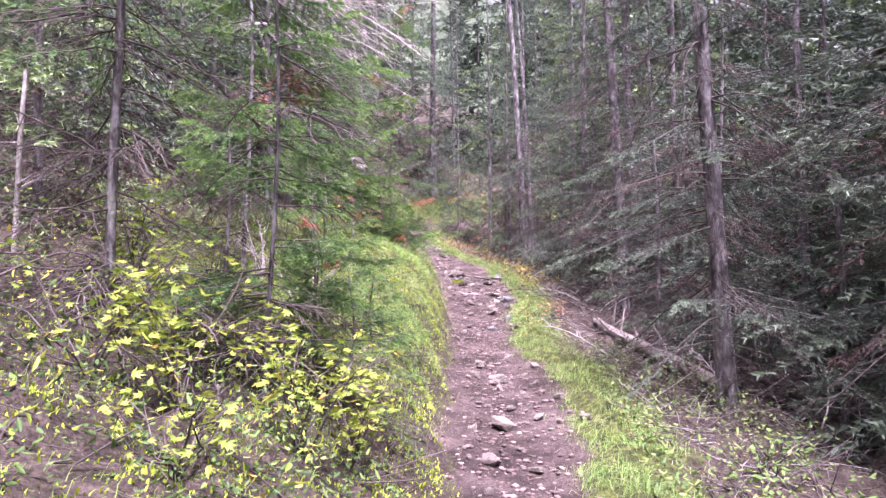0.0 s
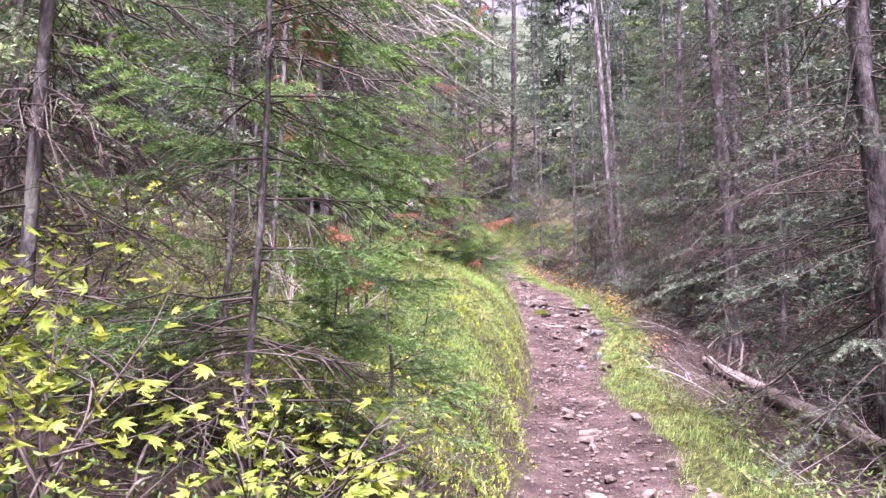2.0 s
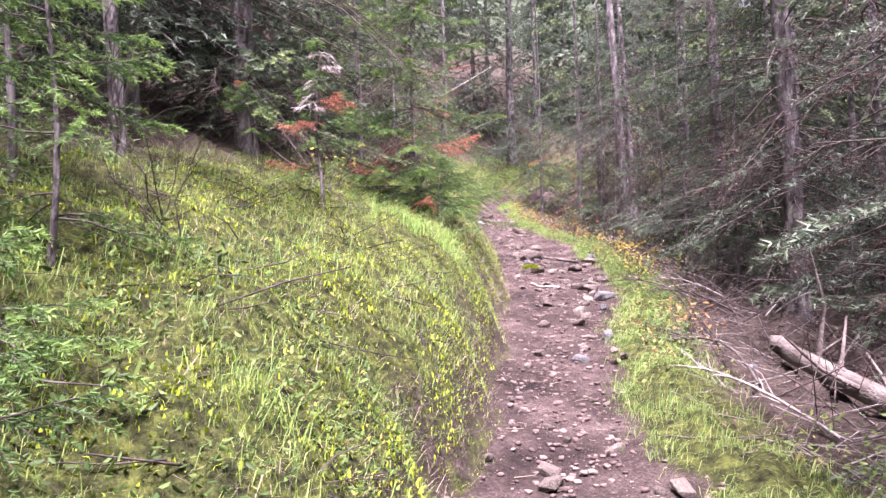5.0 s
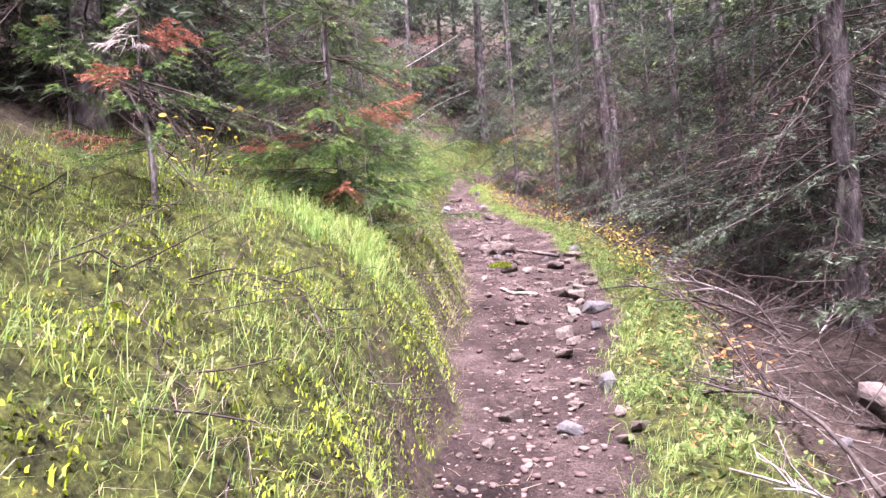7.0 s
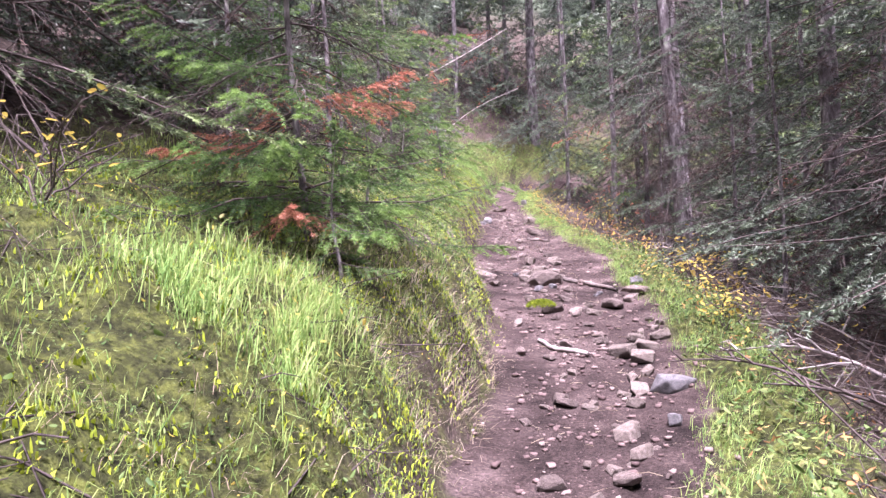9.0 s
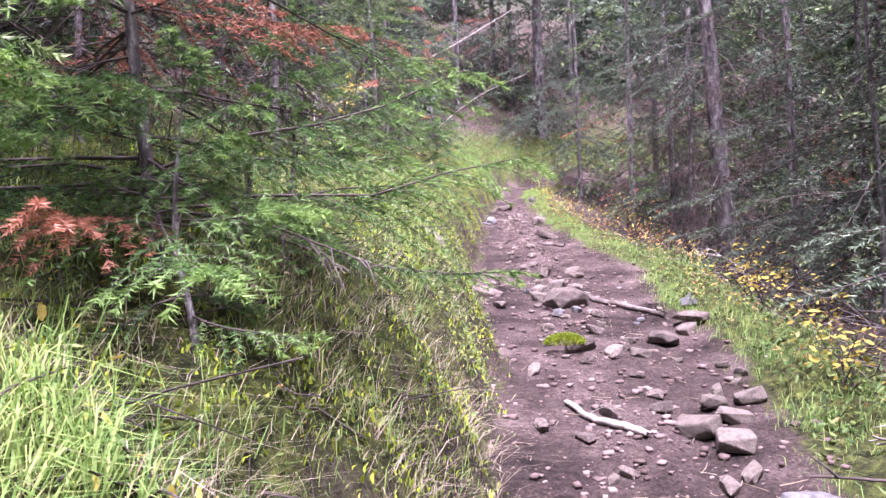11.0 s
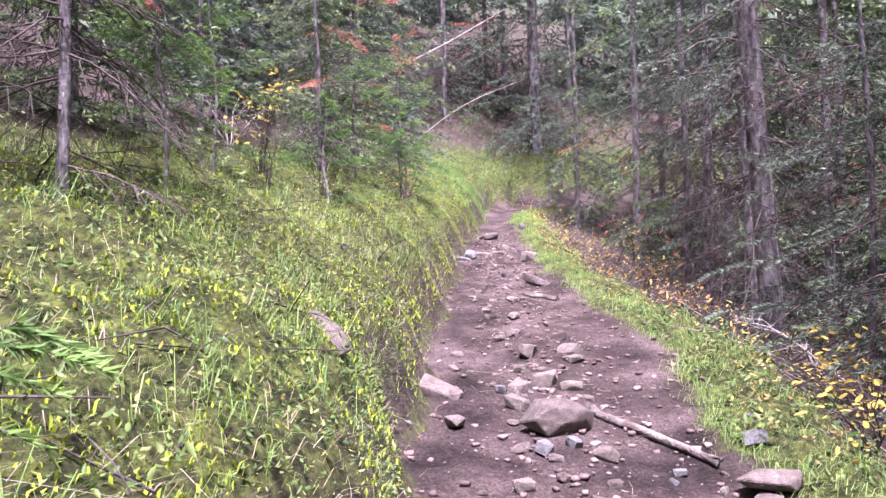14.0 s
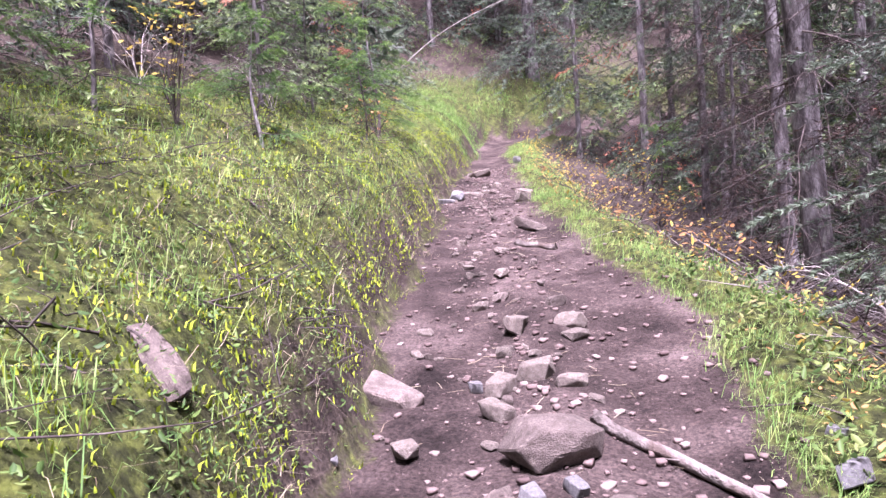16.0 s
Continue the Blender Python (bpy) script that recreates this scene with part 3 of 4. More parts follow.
for x, y, k, turn, size in ((-0.55, 6.1, 0, 200, 0.9), (-1.5, 5.2, 2, 80, 1.3), (-0.75, 4.6, 1, 300, 0.8), (-1.3, 7.4, 2, 150, 1.1), (-1.9, 8.0, 1, 10, 1.6), (-0.75, 13.75, 0, 100, 1.0), (-0.6, 12.75, 0, 250, 0.9),
                            (-2.15, 11.4, 1, 60, 0.8), (-2.5, 14.3, 2, 30, 1.4), (-2.9, 17.6, 2, 200, 1.5), (-1.65, 21.9, 1, 77, 1.0), (1.75, 27.0, 2, 10, 1.2), (-2.0, 17.3, 1, 40, 1.2), (-2.35, 18.6, 2, 140, 1.2), (-1.75, 19.6, 0, 240, 1.1), (-2.2, 22.0, 2, 310, 1.2)):
    again(sap[k], x, y, turn, size)
stand(conifer("fir_sapling", "fir sapling with rust-red sprays and a bare grey leader", 65, 1.35, 0.016, 0.5, 0.12, 20, 1.3, 16, mat=FIR, M=12, red=0.45, dead_from=0.75, dead_len=0.4, dead_mat=DEADWOOD, **SAP), -1.3, 10.75)

# ---- forest fill ----
MID = [conifer("spruce_tree", ("green spruce with grey lower twigs in dense forest", "blue-green spruce with drooping boughs in dense forest", "dark green spruce in the dense mountain forest")[k], 30 + k, 11 + k, 0.075, 2.2, 0.5 + 0.4 * k, 120, 3.0, 6, M=11, per_metre=90, needle=(0.11, 0.028), cap=12, droop=0.5,
               low_bias=1.7, mat=(NEEDLE, NEEDLE_BLUE, NEEDLE_BLUE)[k], group="forest spruces", brown=0.25, stems=False) for k in range(3)]
BEND = [conifer("spruce_tree", ("grey-green spruce with fine drooping boughs at the bend", "pale green spruce with withered lower boughs at the bend")[k], 36 + k, 12 + 2 * k, 0.075, 2.0, 0.15, 130, 1.5, 3, M=13, per_metre=120, needle=(0.078, 0.018), cap=19, droop=0.5,
                low_bias=1.6, mat=(NEEDLE_BLUE, NEEDLE)[k], group="spruces round the bend", red=0.04 * k, stems=False) for k in range(2)]
FAR = [conifer("spruce_tree", ("distant blue-green spruce in the forest", "distant green spruce in the forest")[k], 40 + k, 16, 0.1, 2.8, 0.6, 105, 3.0, 0, M=8, per_metre=24, needle=(0.42, 0.13), cap=7, low_bias=1.4, droop=0.5,
               mat=(NEEDLE_BLUE, NEEDLE)[k], group="distant spruces", stems=False) for k in range(2)]
frng = np.random.RandomState(77)
spots = [(2.66, 7.15), (3.24, 13.7), (2.27, 20.9), (-2.63, 12.5), (2.75, 23.6), (-2.1, 9.2), (3.4, 17.7), (4.0, 4.3), (4, 16), (-0.6, 35.2), (2.15, 25.5)]
first, count = set(), [0, 0]


def plant(ob, x, y, turn, size, tall):
    if ob.name not in first:
        first.add(ob.name)
        return stand(ob, x, y, turn, size, tall)
    return again(ob, x, y, turn, size, tall)


# half-grown spruces up the slope and a dense stand round the bend
for x, y, k, size in ((-3.0, 5.6, 0, 0.5), (-3.6, 7.6, 2, 0.6), (-2.7, 8.7, 0, 0.42), (-3.5, 10.0, 1, 0.6), (-3.1, 3.2, 0, 0.5), (-3.7, 13.9, 2, 0.6), (-3.0, 15.2, 0, 0.45), (-3.1, 18.0, 0, 0.5), (-3.4, 20.4, 1, 0.55),
                      (-2.9, 22.6, 0, 0.45), (-4.4, 17.0, 2, 0.8), (-4.3, 11.6, 1, 0.9), (-4.6, 5.0, 2, 0.8), (-3.3, 24.6, 0, 0.6), (-3.35, 13.4, 2, 0.85), (-3.6, 11.9, 2, 0.7), (5.3, 10.2, 1, 0.95), (5.2, 12.0, 2, 0.9), (5.4, 7.4, 1, 0.9), (5.0, 20.4, 2, 0.9), (4.9, 5.6, 2, 0.95), (6.2, 8.8, 1, 1.1), (6.4, 13.4, 2, 1.1), (-3.05, 11.0, 2, 0.75), (-2.4, 14.3, 2, 0.5), (4.7, 9.7, 1, 0.9), (4.6, 14.7, 2, 0.95), (4.7, 6.7, 1, 0.9), (5.6, 18.2, 1, 1.1), (6.8, 10.8, 2, 1.2), (6.9, 6.2, 1, 1.2)):
    spots.append((x, y))
    plant(MID[k], x, y, frng.uniform(0, 360), size, frng.uniform(0.9, 1.1))
for x, y, k, size in ((0.5, 30.6, 0, 0.8), (1.7, 29.2, 1, 1.0), (2.9, 28.0, 2, 1.0), (-3.6, 27.2, 1, 1.0), (-4.6, 30.0, 0, 1.1), (-5.2, 34.0, 2, 1.1), (-1.6, 37.0, 1, 1.1), (2.6, 32.2, 0, 1.1), (-2.3, 38.0, 2, 1.2), (0.4, 39.0, 0, 1.2), (-3.0, 24.9, 0, 0.7), (3.7, 30.2, 2, 1.2), (4.6, 26.6, 1, 1.2), (-3.3, 35.2, 0, 1.2), (5.6, 32.5, 2, 1.3)):
    spots.append((x, y))
    plant(BEND[k % 2], x, y, frng.uniform(0, 360), size, 1.2)
for x, y, k, size in ((8.0, 9.0, 0, 1.0), (9.2, 13.0, 1, 1.1), (8.2, 17.0, 0, 1.0), (10.5, 21.0, 0, 1.2), (7.6, 22.6, 1, 1.0), (11.5, 16.0, 0, 1.2), (12.0, 9.5, 1, 1.2), (9.5, 26.0, 0, 1.1), (7.2, 29.0, 1, 1.0), (8.4, 4.8, 0, 1.1)):
    spots.append((x, y))
    plant(FAR[k], x, y, frng.uniform(0, 360), size, 1.1)
for n in range(5000):
    y, x = frng.uniform(-7, 58), frng.uniform(-19, 20)
    xl, xr = float(left_edge(y)), float(right_edge(y))
    gap = max(xl - x, x - xr)
    near = gap < 6.5 and 0 < y < 31
    if gap < ((4.5 if x < xl else 4.4) if near else 2.6 if y < 36 else -9) or min(math.hypot(x - a, y - b) for a, b in spots) < (1.35 if near else 1.7 if y > 28 else 3.2):
        continue
    if (y > 36 and abs(x + 0.9) < 1.7) or (y < 1.5 and gap < 3.2) or count[0 if near else 1] >= (24, 52)[0 if near else 1]:
        continue
    spots.append((x, y))
    count[0 if near else 1] += 1
    ob = (MID if near else FAR)[frng.randint(3 if near else 2)]
    turn, size, tall = frng.uniform(0, 360), frng.uniform(0.8, 1.2), frng.uniform(0.9, 1.25)
    plant(ob, x, y, turn, size, tall)

# ---- stones ----
def stone_mesh(seed, mat, flat=0.72):
    """An angular broken stone about 1 across: the hull of a skewed block with chipped corners and worn edges."""
    rng = np.random.RandomState(seed)
    bm = bmesh.new()
    box = np.stack(np.meshgrid((-1.0, 1.0), (-1.0, 1.0), (-1.0, 1.0)), -1).reshape(-1, 3) * 0.29 + rng.normal(0, 0.065, (8, 3))
    box[:, 0] += 0.25 * box[:, 1] * rng.normal()
    chips = unit(rng.normal(size=(11, 3))) * rng.uniform(0.38, 0.5, (11, 1))
    for p in np.concatenate([box, chips]) * (1.0, rng.uniform(0.6, 0.85), flat * rng.uniform(0.75, 1.1)):
        bm.verts.new(p)
    hull = bmesh.ops.convex_hull(bm, input=bm.verts)
    bmesh.ops.delete(bm, geom=[v for v in hull["geom_interior"] if isinstance(v, bmesh.types.BMVert)], context="VERTS")
    bmesh.ops.bevel(bm, geom=list(bm.edges), offset=0.016, segments=1, affect="EDGES")
    me = bpy.data.meshes.new("rock")
    bm.to_mesh(me)
    bm.free()
    me.materials.append(mat)
    return me


TAN_LOW = [(0.62, 5.08, 0.13), (0.23, 6.09, 0.11), (0.5, 6.19, 0.25), (1.15, 6.23, 0.16), (0.81, 6.45, 0.12), (1.07, 7.04, 0.13), (0.27, 7.1, 0.08), (0.95, 7.32, 0.1), (0.55, 7.55, 0.11), (0.51, 7.79, 0.17),
           (0.55, 7.89, 0.21), (0.86, 8.12, 0.1), (0.26, 8.12, 0.07), (1.02, 8.5, 0.14), (0.43, 8.63, 0.16), (0.42, 8.79, 0.16), (0.11, 8.88, 0.1), (0.77, 9.06, 0.11), (0.95, 10.86, 0.1), (0.28, 10.97, 0.1),
           (1.05, 10.99, 0.13), (0.98, 11.23, 0.12), (0.77, 11.48, 0.11), (0.86, 12.82, 0.13), (0.81, 13.07, 0.2), (0.89, 13.54, 0.12), (0.65, 13.58, 0.11), (0.84, 13.72, 0.08), (0.93, 13.81, 0.17), (0.92, 14.06, 0.13)]
TAN_HIGH = [(1.02, 14.13, 0.13), (1.02, 14.44, 0.24), (0.9, 14.62, 0.24), (1.08, 14.75, 0.18), (1.02, 14.95, 0.19), (1.2, 14.98, 0.17), (1.07, 15.15, 0.1), (1.19, 15.25, 0.1), (1.25, 15.44, 0.11), (0.08, 15.54, 0.13),
            (1.18, 15.6, 0.09), (0.73, 15.84, 0.14), (0.57, 15.88, 0.16), (0.13, 16.61, 0.12), (0.26, 16.9, 0.08), (-0.31, 17.32, 0.15), (0.1, 17.41, 0.07), (0.01, 17.44, 0.08), (0.01, 17.71, 0.18)]
TAN_FAR = [(-0.0, 17.95, 0.17), (0.33, 17.95, 0.15), (0.15, 18.12, 0.2), (0.14, 18.35, 0.08), (-0.02, 18.4, 0.11), (-0.48, 18.4, 0.11), (0.36, 18.62, 0.15), (0.02, 18.78, 0.22), (0.33, 18.85, 0.19), (-0.16, 19.1, 0.07),
           (-0.17, 20.0, 0.19), (-0.46, 20.25, 0.1), (-0.47, 20.45, 0.08), (-0.22, 20.6, 0.15), (-0.43, 20.7, 0.08), (-0.24, 23.51, 0.23), (-0.25, 23.99, 0.26), (-1.05, 26.2, 0.4)]
GREY_STONES = [(1.96, 10.87, 0.1), (0.71, 11.1, 0.16), (0.98, 11.71, 0.2), (1.07, 13.26, 0.14), (1.15, 13.8, 0.22), (0.78, 16.71, 0.05), (0.82, 16.8, 0.07), (0.2, 17.01, 0.15), (0.34, 17.05, 0.11), (1.21, 17.08, 0.17), (-0.53, 17.15, 0.07),
               (1.25, 17.37, 0.08), (-0.11, 17.98, 0.1), (-1.1, 24.05, 0.28), (-0.56, 27.3, 0.25)]
BROWN_STONES = [(0.33, 5.27, 0.17), (1.08, 6.49, 0.09), (0.6, 6.77, 0.1), (0.07, 6.99, 0.07), (0.69, 7.87, 0.08), (0.33, 8.15, 0.15), (0.4, 11.32, 0.14), (0.43, 12.49, 0.12), (0.77, 12.53, 0.16), (0.5, 13.57, 0.14), (0.74, 15.08, 0.1), (0.91, 16.21, 0.21),
                (0.15, 16.22, 0.15), (0.47, 16.35, 0.15), (0.52, 16.62, 0.08), (0.49, 16.95, 0.13), (0.27, 17.3, 0.34), (-0.41, 18.38, 0.07), (0.23, 19.22, 0.15), (-0.04, 21.68, 0.31)]
rrng = np.random.RandomState(5)
ridge = rrng.uniform(13.5, 25.5, 120)                # small stones strewn along the middle of the tread
small = [(float(left_edge(y) + (right_edge(y) - left_edge(y)) * np.clip(rrng.normal(0.45, 0.17), 0.05, 0.95)), float(y), float(0.035 + 0.1 * rrng.uniform() ** 2)) for y in ridge]
small += [(float(rrng.uniform(0.1, 1.0)), float(y), float(rrng.uniform(0.04, 0.085))) for y in rrng.uniform(3.5, 13.5, 75)]
KINDS = ((TAN_LOW + TAN_HIGH + TAN_FAR + small[::2], ROCK_TAN, "pinkish tan stone half sunk in the trail dirt", 100), (GREY_STONES, ROCK_GREY, "pale grey stone lying on the dirt trail", 200), (BROWN_STONES + small[1::2], ROCK_BROWN, "purple-brown angular stone in the trail dirt", 300))
for places, mat, label, seed in KINDS:
    shapes = [stone_mesh(seed + k, mat) for k in range(7)]
    for x, y, size in places:
        rock = new("rock", shapes[rrng.randint(7)])
        rock.matrix_basis = pose(x, y, float(land(x, y)) + size * 0.14, rrng.uniform(-16, 16), rrng.uniform(-16, 16), rrng.uniform(0, 360)) @ Matrix.Diagonal((size * rrng.uniform(1.1, 1.45), size * rrng.uniform(0.9, 1.2), size * rrng.uniform(0.65, 1.15), 1))
        tagged(rock, label, "rock", "stones on the trail")
for x, y, dz, size, turn, tilt, flat, mat, label in ((1.17, 16.6, 0.05, 0.4, 10, 4, 0.32, ROCK_BROWN, "flat brown slab at the edge of the trail"), (1.1, 16.42, 0.02, 0.3, 60, -6, 0.3, ROCK_BROWN, "thin brown slab under a larger flat one"),
                                                     (-0.52, 17.87, 0.02, 0.5, -30, 16, 0.35, ROCK_BROWN, "low brown slab bedded in the cut bank"), (-0.68, 16.34, 0.015, 0.42, -36, 30, 0.2, ROCK_BROWN, "long grey slab lying on the mossy bank"),
                                                     (-0.46, 4.35, 0.06, 0.27, 150, 18, 0.6, ROCK_TAN, "pinkish boulder at the foot of the mossy bank"), (-0.95, 24.6, -0.03, 0.55, 20, 4, 0.25, ROCK_TAN, "broad pale slab set in the trail"),
                                                     (-1.15, 23.8, 0.0, 0.5, 70, 4, 0.2, ROCK_GREY, "broad pale slab at the trail side")):
    rock = new("rock", stone_mesh(int(400 + x * 100 + y), mat, flat))
    rock.matrix_basis = pose(x, y, float(land(x, y)) + dz, tilt * 0.4, tilt, turn) @ Matrix.Diagonal((size, size * (0.45 if flat == 0.2 else 0.8), size, 1))
    tagged(rock, label, "rock")
mossy = thing("mossy_rock", "brown trail stone with a yellow-green moss cap", "rock", at=(0.31, 15.97, float(land(0.31, 15.97))))
body = part("stone", stone_mesh(555, ROCK_BROWN), mossy)
body.matrix_basis = pose(0.05, 0.06, 0.05, 5, 0, 20) @ Matrix.Diagonal((0.3, 0.26, 0.22, 1))


def moss_cushion(seed, rx, ry, rz, n=900):
    """A low cushion of tiny moss blades over a dome."""
    rng = np.random.RandomState(seed)
    q = rng.uniform(-1, 1, (n, 2))
    q = q[(q**2).sum(1) < 1]
    hgt = np.sqrt(1 - (q**2).sum(1) * 0.95)
    base = np.stack([q[:, 0] * rx, q[:, 1] * ry, hgt * rz], -1)
    way = unit(np.stack([q[:, 0] * 0.8, q[:, 1] * 0.8, 0.5 + hgt], -1) + rng.normal(0, 0.3, (len(q), 3)))
    return blades(base, way, rng.uniform(0.012, 0.03, len(q)), np.full(len(q), 0.011), rng)


v, f = moss_cushion(1, 0.13, 0.11, 0.07, 1600)
part("moss_cap", mesh_from("moss_cap", v, f, MOSS), mossy, "yellow-green moss").location = (-0.05, -0.04, 0.06)

# loose gravel
prng = np.random.RandomState(8)
N = 15000
py = prng.uniform(0.5, 27, N)
pl, pr = left_edge(py), right_edge(py)
px = pl + (pr - pl) * np.clip(prng.normal(0.5, 0.27, N), 0.01, 1.05)
ps = 0.007 + 0.055 * prng.uniform(0, 1, N) ** 6
ico = bmesh.new()
bmesh.ops.create_cube(ico, size=0.62)
bmesh.ops.triangulate(ico, faces=ico.faces)
iv = np.array([w.co[:] for w in ico.verts])
jf = np.array([[w.index for w in g.verts] for g in ico.faces])
ico.free()
rot = prng.uniform(0, 6.28, N)
sc = ps[:, None] * np.stack([prng.uniform(0.8, 1.4, N), prng.uniform(0.7, 1.1, N), prng.uniform(0.4, 0.8, N)], -1)
pv = iv[None] * sc[:, None] * prng.uniform(0.6, 1.25, (N, len(iv), 3))
pv = np.stack([pv[..., 0] * np.cos(rot)[:, None] - pv[..., 1] * np.sin(rot)[:, None], pv[..., 0] * np.sin(rot)[:, None] + pv[..., 1] * np.cos(rot)[:, None], pv[..., 2]], -1)
pv += np.stack([px, py, land(px, py) + ps * 0.12], -1)[:, None]
pf = (jf[None] + (np.arange(N) * len(iv))[:, None, None]).reshape(-1, 3)
PEBBLE = foliage("pebble_mix", [(0.1, (0.075, 0.053, 0.05)), (0.5, (0.17, 0.128, 0.118)), (0.85, (0.3, 0.25, 0.23)), (1, (0.4, 0.375, 0.36))], 4, 0.9, 0.0)
tagged(new("gravel", mesh_from("gravel", pv, pf, PEBBLE)), "loose reddish gravel strewn over the trail", "gravel", kind="stuff")


# ---- fallen wood ----
def pole(name, label, a, b, r1, r2, mat, seed, stubs=5, wobble=0.02, category="log", group="", rest=None):
    """A stem from a to b with broken ends and branch stubs, as one thing."""
    rng = np.random.RandomState(seed)
    a, b = np.array(a, float), np.array(b, float)
    k = np.linspace(0, 1, 14)[:, None]
    P = a + (b - a) * k + wobble * np.sin(k * rng.uniform(3, 7, 3) + rng.uniform(0, 6, 3)) * 1.5
    if rest is not None:
        P[:, 2] = land(P[:, 0], P[:, 1]) + rest
    root = thing(name, label, category, group, at=tuple(P[0]))
    P = P - P[0]
    v, f = tubes(P[None], np.linspace(r1, r2, 14)[None], 10)
    v[:10] += rng.normal(0, r1 * 0.3, (10, 3)) * 0.6
    v[-10:] += rng.normal(0, r2 * 0.4, (10, 3))
    v = np.concatenate([v, P[:1] + (P[1] - P[0]) * 0.15, P[-1:]])
    caps = [(i, (i + 1) % 10, len(v) - 2) for i in range(10)] + [(len(v) - 12 + (i + 1) % 10, len(v) - 12 + i, len(v) - 1) for i in range(10)]
    part("stem", mesh_from("stem", v, [f, np.array(caps)], mat, True), root)
    for i in range(stubs):
        s = rng.uniform(0.1, 0.95)
        p = P[0] + (P[-1] - P[0]) * s if rest is None else P[int(s * 13)]
        w = unit(np.array([rng.normal(), rng.normal(), rng.uniform(0.1, 1.0)]))
        L = rng.uniform(2, 7) * max(r1, 0.03) * (1.6 if rest is None else 1)
        q = np.stack([p, p + w * L * 0.5, p + w * L + rng.normal(0, 0.1 * L, 3)])
        v, f = tubes(q[None], np.array([[0.22, 0.15, 0.08]]) * r1, 5)
        part("branch_stub", mesh_from("branch_stub", v, f, mat), root)
    return root


pole("fallen_log", "weathered fallen log lying below the grassy trail edge", (2.93, 8.0, 0.43), (2.25, 11.3, 0.98), 0.095, 0.07, LOGWOOD, 1, 9, 0.015)
pole("fallen_branch", "pale stick lying across the trail dirt", (0.27, 14.98, 0), (0.64, 14.52, 0), 0.016, 0.02, DEADWOOD, 2, 1, 0.008, "branch", rest=0.018)
pole("fallen_branch", "brown rotting branch half sunk in the trail", (0.42, 17.62, 0), (0.98, 16.9, 0), 0.026, 0.02, LOGWOOD, 3, 1, 0.02, "branch", rest=0.02)
pole("fallen_branch", "flat weathered stick bedded across the trail", (-0.12, 20.95, 0), (0.22, 20.7, 0), 0.028, 0.024, LOGWOOD, 4, 0, 0.01, "branch", rest=0.015)
pole("leaning_snag", "bleached dead tree leaning across the forest", (-5.6, 29.4, 6.1), (-1.1, 31, 8.5), 0.03, 0.012, DEADWOOD, 5, 26, 0.05, "dead tree")
pole("leaning_snag", "thin bleached dead stem leaning in the forest", (-4.2, 28.2, 4.4), (-0.8, 30, 6.6), 0.012, 0.006, DEADWOOD, 6, 16, 0.05, "dead tree")
pole("snag", "bleached forked dead stem standing on the slope", (-2.55, 4.5, 1.3), (-2.5, 4.5, 2.85), 0.022, 0.012, DEADWOOD, 7, 5, 0.02, "dead tree")


def dead_limb(name, label, a, way, length, r, mat, seed, group, fork=9, category="branch"):
    """A fallen limb with forked side twigs."""
    rng = np.random.RandomState(seed)
    way = unit(np.array(way, float))
    k = np.linspace(0, 1, 8)
    P = np.array(a, float) + way * (k * length)[:, None]
    side = unit(np.cross(way, (0, 0, 1.0)))
    P += side * (0.12 * length * np.sin(k * 3 + rng.uniform(0, 6)))[:, None]
    P[:, 2] += 0.12 * length * np.sin(k * np.pi)
    root = thing(name, label, category, group, at=tuple(P[0]))
    P = P - P[0]
    v, f = tubes(P[None], np.linspace(r, r * 0.35, 8)[None], 6)
    part("stem", mesh_from("stem", v, f, mat, True), root)
    for i in range(fork):
        s = rng.uniform(0.15, 0.95)
        p = along(P[None], np.array([[s]]))[0, 0]
        w = unit(way + side * rng.choice([-1, 1]) * rng.uniform(0.4, 1.1) + np.array([0, 0, rng.normal(0.2, 0.4)]))
        L = length * rng.uniform(0.15, 0.4) * (1.2 - s)
        q = np.stack([p, p + w * L * 0.5 + rng.normal(0, 0.06 * L, 3), p + w * L + rng.normal(0, 0.12 * L, 3)])
        q2 = np.stack([q[1], q[1] + unit(w + rng.normal(0, 0.5, 3)) * L * 0.35, q[1] + unit(w + rng.normal(0, 0.6, 3)) * L * 0.6])
        v, f = joined([tubes(q[None], np.array([[0.5, 0.4, 0.2]]) * r, 4), tubes(q2[None], np.array([[0.3, 0.22, 0.12]]) * r, 4)])
        part("twig", mesh_from("twig", v, f, mat), root)
    return root


lrng = np.random.RandomState(31)
for i in range(34):                                  # brushwood below the trail edge
    y = lrng.uniform(6.5, 19)
    x = float(right_edge(y)) + lrng.uniform(0.75, 2.6)
    a = lrng.uniform(0, 6.28)
    dead_limb("dead_branch", "bleached forked dead branch lying on the slope", (x, y, float(land(x, y)) + 0.05), (math.cos(a), math.sin(a), lrng.uniform(-0.05, 0.5)), lrng.uniform(0.7, 1.8), lrng.uniform(0.007, 0.014), DEADWOOD if i % 2 else TWIG, 500 + i, "brushwood on the slope")
for i in range(32):                                  # brush heap on the uphill side
    x, y = lrng.normal(-1.35, 0.3), lrng.normal(4.0, 0.45)
    a = lrng.normal(-0.6, 0.6)
    dead_limb("dead_branch", "grey dead branch in a tangled brush heap", (x, y, float(land(x, y)) + lrng.uniform(0.05, 0.3)), (math.cos(a), math.sin(a), lrng.normal(-0.1, 0.25)), lrng.uniform(0.4, 0.9), lrng.uniform(0.004, 0.007), TWIG, 600 + i, "brush heap", 7)

